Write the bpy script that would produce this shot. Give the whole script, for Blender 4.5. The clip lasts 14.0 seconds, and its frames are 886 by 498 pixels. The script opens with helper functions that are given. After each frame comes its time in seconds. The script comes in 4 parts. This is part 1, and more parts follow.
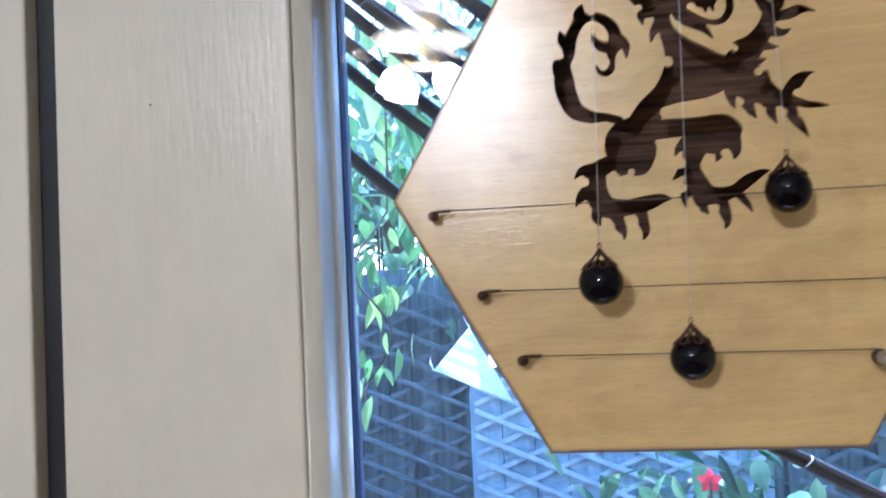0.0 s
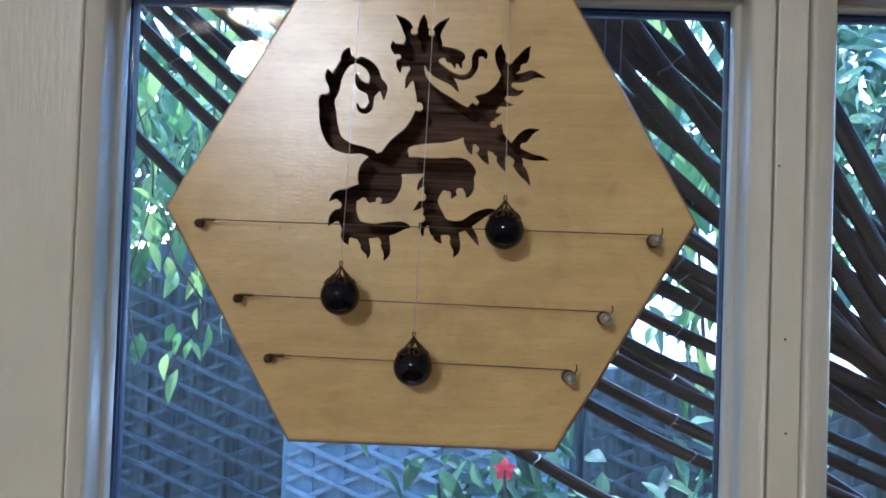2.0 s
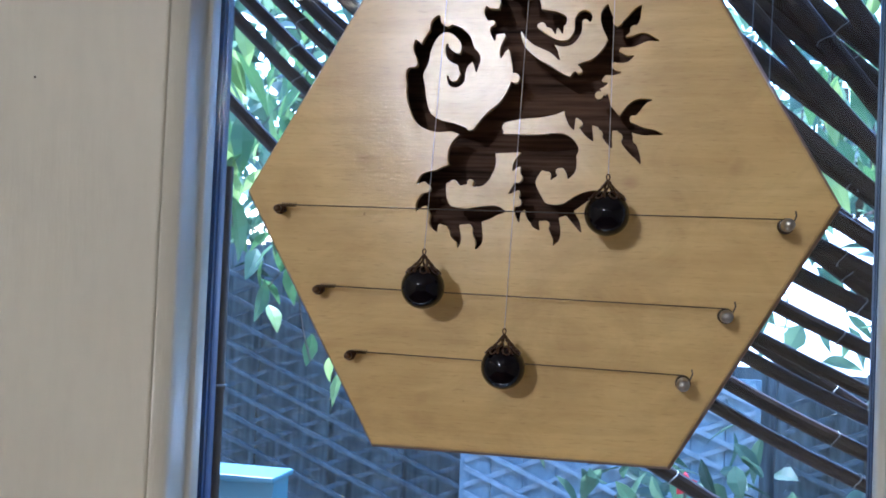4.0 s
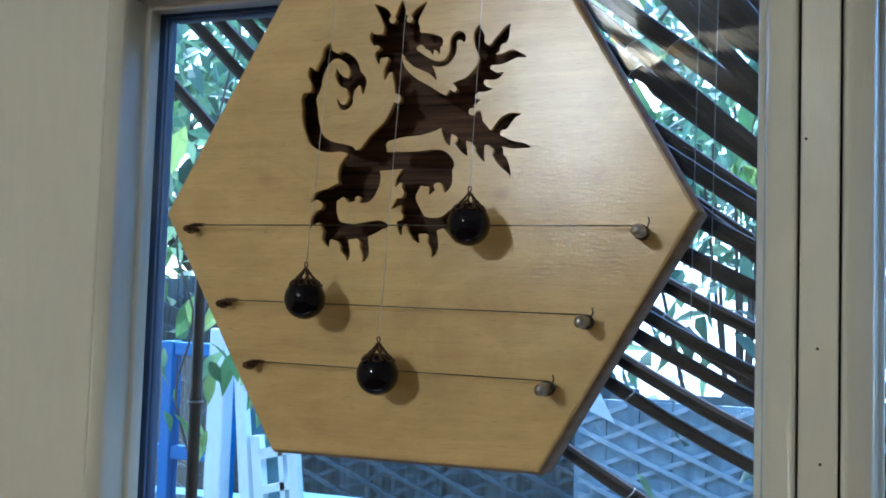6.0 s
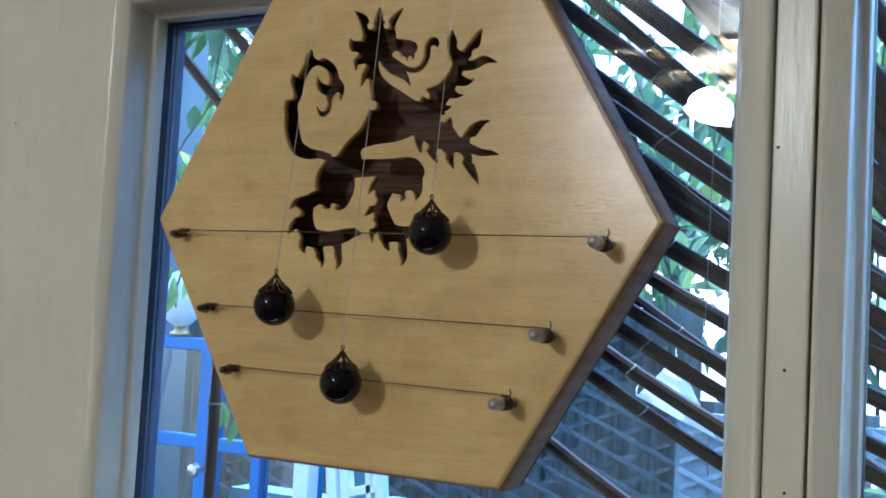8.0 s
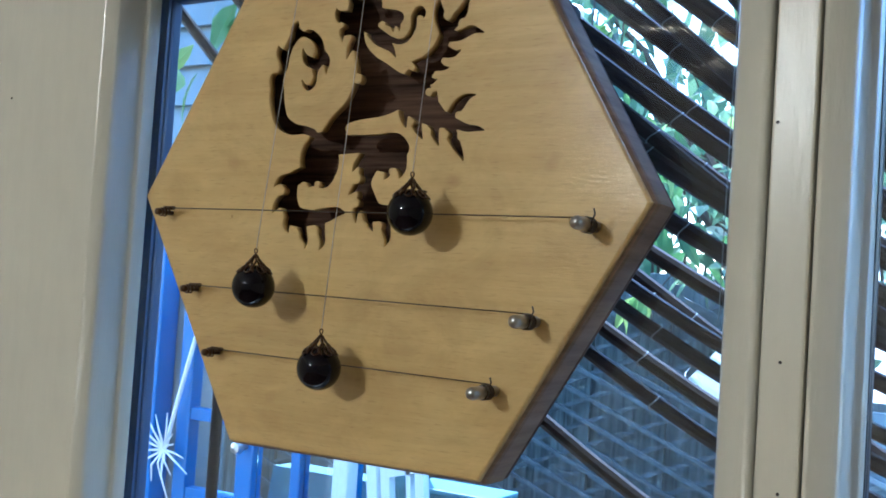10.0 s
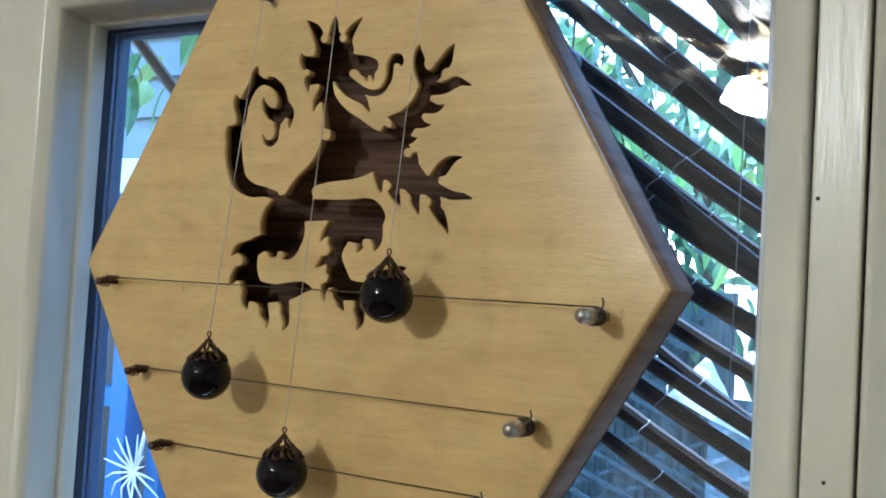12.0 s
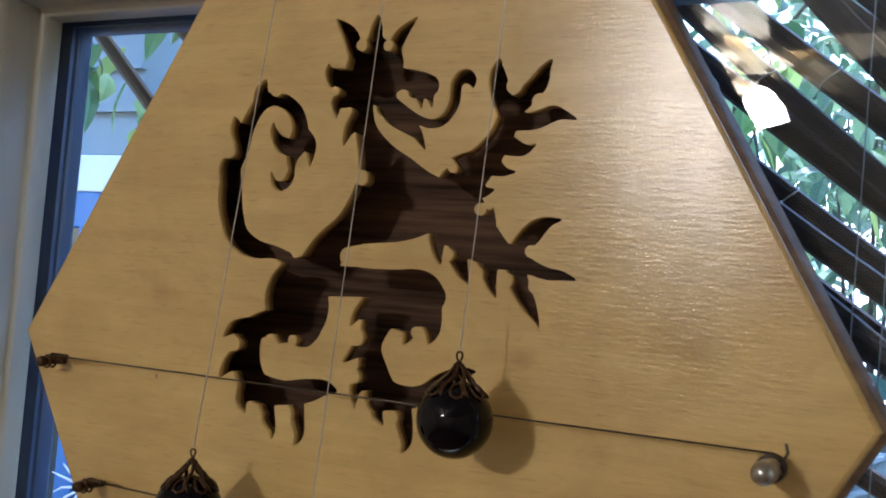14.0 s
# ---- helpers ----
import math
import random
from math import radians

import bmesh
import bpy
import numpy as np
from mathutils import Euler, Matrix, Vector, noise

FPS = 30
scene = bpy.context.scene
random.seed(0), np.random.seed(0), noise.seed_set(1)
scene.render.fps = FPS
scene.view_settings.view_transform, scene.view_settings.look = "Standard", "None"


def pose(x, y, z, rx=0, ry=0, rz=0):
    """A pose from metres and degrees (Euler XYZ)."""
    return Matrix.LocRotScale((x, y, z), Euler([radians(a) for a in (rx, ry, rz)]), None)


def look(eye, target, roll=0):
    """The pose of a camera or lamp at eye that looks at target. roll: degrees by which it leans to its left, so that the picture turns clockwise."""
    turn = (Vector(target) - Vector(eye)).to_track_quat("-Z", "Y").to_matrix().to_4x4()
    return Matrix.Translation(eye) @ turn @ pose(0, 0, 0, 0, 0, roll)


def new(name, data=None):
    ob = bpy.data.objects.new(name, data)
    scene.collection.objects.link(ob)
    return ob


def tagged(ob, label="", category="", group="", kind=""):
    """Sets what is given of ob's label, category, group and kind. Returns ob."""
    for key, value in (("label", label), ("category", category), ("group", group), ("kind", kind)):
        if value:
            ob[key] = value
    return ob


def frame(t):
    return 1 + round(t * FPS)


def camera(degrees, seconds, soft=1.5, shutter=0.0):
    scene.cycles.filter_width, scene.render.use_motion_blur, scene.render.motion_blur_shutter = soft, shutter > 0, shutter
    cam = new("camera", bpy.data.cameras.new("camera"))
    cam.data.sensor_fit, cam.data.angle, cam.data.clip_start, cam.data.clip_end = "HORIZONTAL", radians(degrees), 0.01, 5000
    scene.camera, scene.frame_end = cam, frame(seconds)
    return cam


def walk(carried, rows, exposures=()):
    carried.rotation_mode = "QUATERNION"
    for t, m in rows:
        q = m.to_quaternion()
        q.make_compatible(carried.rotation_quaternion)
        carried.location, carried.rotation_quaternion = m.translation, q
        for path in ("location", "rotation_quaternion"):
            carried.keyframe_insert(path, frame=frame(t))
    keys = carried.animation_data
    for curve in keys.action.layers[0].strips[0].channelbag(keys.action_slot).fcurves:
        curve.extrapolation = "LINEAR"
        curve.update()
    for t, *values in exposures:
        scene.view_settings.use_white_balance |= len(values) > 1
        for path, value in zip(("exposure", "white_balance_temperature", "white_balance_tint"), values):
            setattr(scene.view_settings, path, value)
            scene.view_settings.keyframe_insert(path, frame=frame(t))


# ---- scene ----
cam = camera(46.1, 14.0, soft=1.75, shutter=0.3)
PATH = [
    (0, (-0.026, -0.493, 1.75), (-0.393, 1.471, 1.852), -2.6),
    (0.5, (0.009, -0.532, 1.76), (-0.321, 1.435, 1.903), -0.6),
    (1, (0.008, -0.546, 1.762), (-0.204, 1.44, 1.875), 1.9),
    (1.5, (0.024, -0.563, 1.763), (-0.048, 1.433, 1.879), 2.1),
    (2, (0.026, -0.553, 1.765), (-0.038, 1.445, 1.826), 2.0),
    (2.5, (0.029, -0.544, 1.761), (-0.079, 1.452, 1.832), 2.5),
    (3, (0.039, -0.534, 1.75), (-0.1, 1.46, 1.838), 2.1),
    (3.5, (0.048, -0.502, 1.76), (-0.242, 1.476, 1.819), 2.2),
    (6, (0.198, -0.476, 1.75), (-0.501, 1.393, 1.875), 1.8),
    (6.5, (0.214, -0.464, 1.753), (-0.55, 1.379, 1.889), 1.8),
    (7, (0.237, -0.457, 1.751), (-0.55, 1.375, 1.903), 2.3),
    (7.5, (0.25, -0.446, 1.756), (-0.615, 1.353, 1.878), 2.0),
    (8, (0.262, -0.439, 1.755), (-0.65, 1.337, 1.882), 3.1),
    (10.5, (0.284, -0.398, 1.761), (-0.726, 1.326, 1.84), 3.6),
    (11, (0.288, -0.397, 1.772), (-0.692, 1.344, 1.858), 2.9),
    (11.5, (0.269, -0.371, 1.782), (-0.723, 1.364, 1.869), 3.4),
    (12, (0.246, -0.351, 1.793), (-0.722, 1.396, 1.885), 3.4),
    (12.5, (0.224, -0.335, 1.803), (-0.718, 1.427, 1.891), 4.0),
    (13, (0.198, -0.315, 1.812), (-0.725, 1.457, 1.895), 4.0),
    (13.5, (0.178, -0.296, 1.813), (-0.71, 1.493, 1.924), 5.0),
    (14, (0.157, -0.267, 1.823), (-0.743, 1.516, 1.919), 4.7),
]

STOPS = [(0.0, 3.45), (0.5, 2.93), (1.0, 2.7), (1.4, 2.68), (2.2, 2.9), (3.6, 3.0), (6.0, 2.65), (6.5, 2.68), (7.0, 2.38), (7.5, 2.72), (8.0, 2.9), (10.5, 3.1), (11.0, 3.3), (12.0, 3.3), (12.6, 3.2), (13.0, 3.12), (14.0, 2.74)]
TINTS = [(0.0, 18.0), (0.7, 17.0), (1.5, 13.0), (2.5, 14.0), (3.6, 18.0), (6.0, 6.0), (7.0, 7.0), (7.5, 9.0), (8.0, 9.0), (11.0, 7.0), (12.0, 7.0), (12.5, 10.0), (13.5, 14.0), (14.0, 14.0)]
KELVINS = [(0.0, 4350), (0.5, 4250), (1.0, 4250), (1.5, 4350), (2.5, 4480), (3.6, 4480), (6.0, 4420), (6.5, 4420), (7.0, 4080), (7.5, 4500), (8.0, 4440), (12.0, 4480), (12.6, 4600), (14.0, 4980)]
EXPOSURES = [(t, s, float(np.interp(t, *zip(*KELVINS))), float(np.interp(t, *zip(*TINTS)))) for t, s in STOPS]
walk(cam, [(t, look(eye, target, roll)) for t, eye, target, roll in PATH], EXPOSURES)

# ---- world, sun ----
world = bpy.data.worlds.new("world")
scene.world = world
world.use_nodes = True
wn = world.node_tree
sky = wn.nodes.new("ShaderNodeTexSky")
sky.sky_type = "NISHITA"
sky.sun_disc = False
sky.sun_elevation = radians(66)
sky.sun_rotation = radians(-37)
sky.air_density = 1.6
wn.links.new(sky.outputs[0], wn.nodes["Background"].inputs[0])
wn.nodes["Background"].inputs[1].default_value = 0.145
sun = new("sun", bpy.data.lights.new("sun", "SUN"))
sun.data.energy = 2.4
sun.data.angle = radians(0.6)
sun.data.color = (1.0, 0.95, 0.87)
sun.matrix_world = look((-2.0, 3.2, 7.5), (0, 0.5, 0.0))

C = 1.8  # height of the plaque's centre
LAMP_GLOW = 34.0


# ---- materials ----
def mat(name, color, rough=0.5, metal=0.0, coat=0.0, coat_rough=0.1, spec=0.5):
    m = bpy.data.materials.new(name)
    m.use_nodes = True
    b = m.node_tree.nodes["Principled BSDF"]
    b.inputs["Base Color"].default_value = (*color, 1)
    b.inputs["Roughness"].default_value = rough
    b.inputs["Metallic"].default_value = metal
    b.inputs["Coat Weight"].default_value = coat
    b.inputs["Coat Roughness"].default_value = coat_rough
    b.inputs["Specular IOR Level"].default_value = spec
    return m


def node(m, kind, **inputs):
    n = m.node_tree.nodes.new(kind)
    for k, v in inputs.items():
        n.inputs[k.replace("_", " ")].default_value = v
    return n


def tex(m, scale, stretch=(1, 1, 1), detail=4.0, rough=0.55, distortion=0.0):
    """A noise in the object's own metres, stretched along its axes."""
    co = m.node_tree.nodes.new("ShaderNodeTexCoord")
    mp = m.node_tree.nodes.new("ShaderNodeMapping")
    mp.inputs["Scale"].default_value = stretch
    n = node(m, "ShaderNodeTexNoise", Scale=scale, Detail=detail, Roughness=rough, Distortion=distortion)
    m.node_tree.links.new(co.outputs["Object"], mp.inputs[0])
    m.node_tree.links.new(mp.outputs[0], n.inputs["Vector"])
    return n.outputs["Fac"]


def ramp(m, fac, stops):
    r = m.node_tree.nodes.new("ShaderNodeValToRGB")
    els = r.color_ramp.elements
    while len(els) < len(stops):
        els.new(0.5)
    for e, (p, c) in zip(els, stops):
        e.position, e.color = p, (*c, 1)
    m.node_tree.links.new(fac, r.inputs[0])
    return r.outputs[0]


def mixed(m, fac, a, b, kind="MIX"):
    x = m.node_tree.nodes.new("ShaderNodeMix")
    x.data_type, x.blend_type = "RGBA", kind
    for sock, v in ((x.inputs[0], fac), (x.inputs[6], a), (x.inputs[7], b)):
        if isinstance(v, (int, float)):
            sock.default_value = v
        elif isinstance(v, tuple):
            sock.default_value = (*v, 1)
        else:
            m.node_tree.links.new(v, sock)
    return x.outputs[2]


def into(m, value, name):
    m.node_tree.links.new(value, m.node_tree.nodes["Principled BSDF"].inputs[name])


def bump(m, fac, strength, distance):
    b = m.node_tree.nodes.new("ShaderNodeBump")
    b.inputs["Strength"].default_value, b.inputs["Distance"].default_value = strength, distance
    m.node_tree.links.new(fac, b.inputs["Height"])
    into(m, b.outputs[0], "Normal")
    into(m, b.outputs[0], "Coat Normal")


def plywood_mat():
    m = mat("varnished_birch", (0.55, 0.36, 0.17), 0.36, coat=1.0, coat_rough=0.18, spec=0.3)
    broad = tex(m, 14, (1, 1, 3.2), 3)
    grain = tex(m, 90, (0.10, 1, 2.6), 5, 0.65)
    c = ramp(m, broad, [(0.3, (0.58, 0.400, 0.128)), (0.5, (0.68, 0.487, 0.165)), (0.62, (0.69, 0.502, 0.175)), (0.8, (0.76, 0.572, 0.22))])
    c = mixed(m, ramp(m, grain, [(0.35, (0.36, 0.36, 0.36)), (0.62, (0, 0, 0))]), c, (0.52, 0.325, 0.095))
    knots = tex(m, 33, (1, 1, 1), 2)
    c = mixed(m, ramp(m, knots, [(0.68, (0, 0, 0)), (0.80, (0.45, 0.45, 0.45))]), c, (0.38, 0.215, 0.07))
    flecks = tex(m, 850, (0.14, 1, 1.3), 2, 0.5)
    c = mixed(m, ramp(m, flecks, [(0.58, (0, 0, 0)), (0.74, (0.45, 0.45, 0.45))]), c, (0.42, 0.255, 0.085))
    pores = tex(m, 260, (1, 1, 1), 1, 0.4)
    c = mixed(m, ramp(m, pores, [(0.79, (0, 0, 0)), (0.83, (0.6, 0.6, 0.6))]), c, (0.22, 0.11, 0.035))
    mottle = tex(m, 24, (0.6, 1, 1), 4, 0.7, 1.5)
    c = mixed(m, 1.0, c, ramp(m, mottle, [(0.30, (0.82, 0.80, 0.77)), (0.6, (1, 1, 1))]), "MULTIPLY")
    into(m, c, "Base Color")
    into(m, ramp(m, grain, [(0.3, (0.55, 0.55, 0.55)), (0.7, (0.42, 0.42, 0.42))]), "Roughness")
    # brushed varnish: long ripples along the grain with fine pits between
    m.node_tree.nodes["Principled BSDF"].inputs["Coat IOR"].default_value = 1.5
    fine = tex(m, 560, (0.26, 1, 1.5), 4, 0.65)
    into(m, ramp(m, tex(m, 420, (0.22, 1, 1.6), 3, 0.6), [(0.35, (0.12, 0.12, 0.12)), (0.68, (0.21, 0.21, 0.21))]), "Coat Roughness")
    bump(m, fine, 0.7, 0.00016)
    return m


def streaky(name, dark, light, rough, stretch, scale=60, coat=0.0, relief=0.2):
    m = mat(name, light, rough, coat=coat)
    c = ramp(m, tex(m, scale, stretch, 5, 0.62), [(0.3, dark), (0.7, light)])
    c2 = ramp(m, tex(m, scale * 0.13, (1, 1, 1), 3), [(0.3, (0.72, 0.72, 0.72)), (0.7, (1, 1, 1))])
    into(m, mixed(m, 1.0, c, c2, "MULTIPLY"), "Base Color")
    bump(m, tex(m, scale * 2.2, stretch, 4), relief, 0.0008)
    return m


def paint(name, color, rough=0.38, wear=0.06, relief=0.12):
    m = mat(name, color, rough)
    dirt = ramp(m, tex(m, 5, (1, 1, 0.5), 5), [(0.3, (1, 1, 1)), (0.75, (1 - 2 * wear,) * 3)])
    fine = ramp(m, tex(m, 130, (1, 1, 0.25), 3), [(0.28, (1 - wear,) * 3), (0.6, (1, 1, 1))])
    into(m, mixed(m, 1.0, mixed(m, 1.0, color, dirt, "MULTIPLY"), fine, "MULTIPLY"), "Base Color")
    bump(m, tex(m, 330, (1, 1, 0.14), 4, 0.65), relief * 3.6, 0.0005)
    return m


def leaf_mat(name, a, b, c):
    m = mat(name, b, 0.4)
    inf = m.node_tree.nodes.new("ShaderNodeNewGeometry")
    col = ramp(m, inf.outputs["Random Per Island"], [(0.0, a), (0.55, b), (1.0, c)])
    into(m, col, "Base Color")
    pb = m.node_tree.nodes["Principled BSDF"]
    tr = m.node_tree.nodes.new("ShaderNodeBsdfTranslucent")
    m.node_tree.links.new(col, tr.inputs[0])
    ms = m.node_tree.nodes.new("ShaderNodeMixShader")
    ms.inputs[0].default_value = 0.45
    out = m.node_tree.nodes["Material Output"]
    m.node_tree.links.new(pb.outputs[0], ms.inputs[1])
    m.node_tree.links.new(tr.outputs[0], ms.inputs[2])
    m.node_tree.links.new(ms.outputs[0], out.inputs[0])
    return m


def pane_mat():
    m = mat("window_glass", (0.97, 0.99, 0.985), 0.0)
    b = m.node_tree.nodes["Principled BSDF"]
    b.inputs["Transmission Weight"].default_value = 1.0
    b.inputs["IOR"].default_value = 1.46
    return m


def glow_mat(color, strength):
    m = mat("lit_frosted_glass", (0.9, 0.88, 0.82), 0.4)
    b = m.node_tree.nodes["Principled BSDF"]
    b.inputs["Emission Color"].default_value = (*color, 1)
    b.inputs["Emission Strength"].default_value = strength
    return m


BIRCH = plywood_mat()
EDGE = streaky("plywood_edge", (0.19, 0.115, 0.062), (0.35, 0.235, 0.14), 0.6, (0.2, 0.2, 3.0), 70)
WALNUT = streaky("walnut_back", (0.012, 0.007, 0.005), (0.17, 0.096, 0.058), 0.7, (0.12, 1, 3.0), 110)
WALNUT.node_tree.nodes["Principled BSDF"].inputs["Specular IOR Level"].default_value = 0.12
STEEL = mat("pin_steel", (0.42, 0.41, 0.39), 0.28, 1.0)
WIRE = mat("string_wire", (0.10, 0.085, 0.07), 0.4, 1.0)
BRONZE = mat("dark_bronze", (0.10, 0.06, 0.035), 0.38, 0.9)
NYLON = mat("nylon_cord", (0.58, 0.56, 0.52), 0.35)
ONYX = mat("black_glass_bead", (0.002, 0.0015, 0.004), 0.05, spec=0.25)
CREAM = paint("cream_gloss_paint", (0.70, 0.665, 0.55), 0.25, 0.035, 0.14)
WALLP = paint("cream_wall_paint", (0.70, 0.665, 0.55), 0.55, 0.03, 0.03)
CEIL = paint("white_ceiling_paint", (0.80, 0.78, 0.73), 0.7, 0.02, 0.005)
OAK = streaky("oak_floor_wood", (0.16, 0.085, 0.04), (0.30, 0.17, 0.085), 0.4, (0.3, 4, 1), 20)
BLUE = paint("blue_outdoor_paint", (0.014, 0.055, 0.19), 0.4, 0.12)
# the frame's blue taken darker, for the mullion's outer face and some spacers
BLUE_DEEP = paint("darkened_blue_frame", (0.006, 0.012, 0.035), 0.4, 0.12)
BRIGHTBLUE = paint("bright_blue_paint", (0.014, 0.125, 0.40), 0.4, 0.14)
SEAL = mat("black_rubber", (0.012, 0.012, 0.016), 0.45)
BAMBOO = streaky("weathered_bamboo", (0.010, 0.007, 0.006), (0.042, 0.026, 0.019), 0.5, (0.15, 2, 2), 55, relief=0.06)
BAMBOO.node_tree.nodes["Principled BSDF"].inputs["Specular IOR Level"].default_value = 0.3
TWINE = mat("clear_twine", (0.2, 0.215, 0.215), 0.35)
GREYWOOD = streaky("grey_fence_wood", (0.040, 0.055, 0.056), (0.24, 0.275, 0.28), 0.8, (3, 3, 0.2), 18)
LATTICE = streaky("pale_trellis_wood", (0.36, 0.41, 0.45), (0.55, 0.60, 0.65), 0.7, (1, 1, 1), 22)
DARKLAT = streaky("dark_trellis_wood", (0.075, 0.090, 0.098), (0.16, 0.185, 0.20), 0.75, (1, 1, 1), 22)
CLAD = paint("pale_cladding_paint", (0.15, 0.19, 0.22), 0.5, 0.06)
WHITE = paint("white_trim_paint", (0.66, 0.68, 0.70), 0.45, 0.05)
DARKPANE = mat("dark_window_pane", (0.02, 0.035, 0.05), 0.06)
SOIL = streaky("garden_soil", (0.03, 0.022, 0.015), (0.10, 0.08, 0.05), 0.9, (1, 1, 1), 6)
BARK = streaky("vine_bark", (0.03, 0.022, 0.016), (0.09, 0.07, 0.05), 0.85, (2, 2, 0.3), 40)
LEAF = leaf_mat("vine_leaf", (0.05, 0.11, 0.04), (0.11, 0.21, 0.07), (0.34, 0.44, 0.13))
FARLEAF = leaf_mat("shrub_leaf", (0.032, 0.065, 0.042), (0.075, 0.14, 0.075), (0.20, 0.29, 0.16))
PETAL = mat("red_petal", (0.62, 0.03, 0.05), 0.5)
GLASS = pane_mat()
GLOW = glow_mat((1.0, 0.825, 0.575), LAMP_GLOW * 0.55)
GLOW_STRONG = glow_mat((1.0, 0.825, 0.575), LAMP_GLOW * 2.2)
BRASS = mat("aged_brass", (0.45, 0.33, 0.17), 0.35, 1.0)
BLADE = streaky("cream_fan_blade", (0.50, 0.44, 0.33), (0.62, 0.56, 0.44), 0.5, (0.3, 2, 1), 20)


# ---- mesh helpers ----
def part(name, bm, material, parent=None, label="", smooth=False):
    me = bpy.data.meshes.new(name)
    bmesh.ops.recalc_face_normals(bm, faces=bm.faces[:])
    bm.to_mesh(me)
    bm.free()
    me.materials.append(material)
    if smooth:
        for p in me.polygons:
            p.use_smooth = True
    ob = new(name, me)
    if parent:
        ob.parent = parent
    if label:
        ob["label"] = label
    return ob


def thing(name, at, label, category, group="", kind=""):
    e = new(name)
    e.empty_display_size = 0.05
    e.location = at
    return tagged(e, label, category, group, kind)


def box(x0, x1, y0, y1, z0, z1, bevel=0.0, bm=None):
    bm = bm or bmesh.new()
    vs = [bm.verts.new((x, y, z)) for x in (x0, x1) for y in (y0, y1) for z in (z0, z1)]
    fs = [bm.faces.new([vs[i] for i in f]) for f in ((0, 1, 3, 2), (4, 6, 7, 5), (0, 4, 5, 1), (2, 3, 7, 6), (0, 2, 6, 4), (1, 5, 7, 3))]
    if bevel:
        es = list({e for f in fs for e in f.edges})
        bmesh.ops.bevel(bm, geom=es, offset=bevel, segments=2, affect="EDGES", profile=0.5)
    return bm


def tube(points, radii, sides=8, bm=None, closed=False):
    """A round tube through points, with a radius at each."""
    bm = bm or bmesh.new()
    pts = [Vector(p) for p in points]
    rings = []
    side = None
    for i, p in enumerate(pts):
        a, b = pts[max(i - 1, 0)], pts[min(i + 1, len(pts) - 1)]
        if closed:
            a, b = pts[i - 1], pts[(i + 1) % len(pts)]
        d = (b - a).normalized()
        if side is None or abs(side.dot(d)) > 0.95:
            side = d.orthogonal()
        side = (side - d * side.dot(d)).normalized()
        up = d.cross(side)
        r = radii[i] if isinstance(radii, (list, tuple)) else radii
        rings.append([bm.verts.new(p + (side * math.cos(k * math.tau / sides) + up * math.sin(k * math.tau / sides)) * r) for k in range(sides)])
    n = len(rings)
    for i in range(n if closed else n - 1):
        for k in range(sides):
            bm.faces.new((rings[i][k], rings[i][(k + 1) % sides], rings[(i + 1) % n][(k + 1) % sides], rings[(i + 1) % n][k]))
    if not closed:
        bm.faces.new(rings[0])
        bm.faces.new(rings[-1])
    return bm


def lathe(profile, m=None, sides=24, bm=None):
    """profile: (radius, height) about z, placed by m."""
    bm = bm or bmesh.new()
    m = m or Matrix()
    rings = []
    for r, h in profile:
        if r < 1e-6:
            rings.append([bm.verts.new(m @ Vector((0, 0, h)))])
        else:
            rings.append([bm.verts.new(m @ Vector((r * math.cos(k * math.tau / sides), r * math.sin(k * math.tau / sides), h))) for k in range(sides)])
    for a, b in zip(rings, rings[1:]):
        for k in range(sides):
            q = [a[k % len(a)], a[(k + 1) % len(a)], b[(k + 1) % len(b)], b[k % len(b)]]
            u = []
            for v in q:
                if v not in u:
                    u.append(v)
            if len(u) > 2:
                bm.faces.new(u)
    for ring in (rings[0], rings[-1]):
        if len(ring) > 1:
            bm.faces.new(ring)
    return bm


def leaf(bm, m, length, width, fold=0.25, droop=0.3):
    """A pointed leaf of six faces, folded along its midrib."""
    outline = ((0.0, 0.04), (0.25, 0.8), (0.5, 1.0), (0.78, 0.55), (1.0, 0.02))
    mid, left, right = [], [], []
    for s, w in outline:
        z = -droop * length * s * s
        mid.append(bm.verts.new(m @ Vector((0, s * length, z))))
        left.append(bm.verts.new(m @ Vector((-w * width / 2, s * length, z + fold * w * width / 2))))
        right.append(bm.verts.new(m @ Vector((w * width / 2, s * length, z + fold * w * width / 2))))
    for i in range(4):
        bm.faces.new((mid[i], mid[i + 1], left[i + 1], left[i]))
        bm.faces.new((mid[i], right[i], right[i + 1], mid[i + 1]))


# ---- the room ----
X0, X1, Y0, CH = -2.3, 2.6, -4.6, 2.85
def structure(name, bm, material, label, category):
    return tagged(part(name, bm, material), label, category, kind="structure")


DL, DR, DT = -0.335, 1.13, C + 0.245  # door leaf
structure("floor", box(X0, X1, Y0, 0.10, -0.05, 0.0), OAK, "brown oak board floor of the room", "floor")
structure("ceiling", box(X0, X1, Y0, 0.08, CH, CH + 0.05), CEIL, "plain white painted ceiling", "ceiling")
structure("wall_west", box(X0 - 0.1, X0, Y0, 0.08, 0, CH), WALLP, "plain cream painted wall", "wall")
structure("wall_east", box(X1, X1 + 0.1, Y0, 0.08, 0, CH), WALLP, "plain cream painted wall", "wall")
structure("wall_south", box(X0, X1, Y0 - 0.1, Y0, 0, CH), WALLP, "plain cream painted wall", "wall")
structure("wall_north_a", box(X0, DL - 0.0085, 0.010, 0.060, 0, CH, 0.0015), WALLP, "smooth cream painted wall beside the glazed door", "wall")
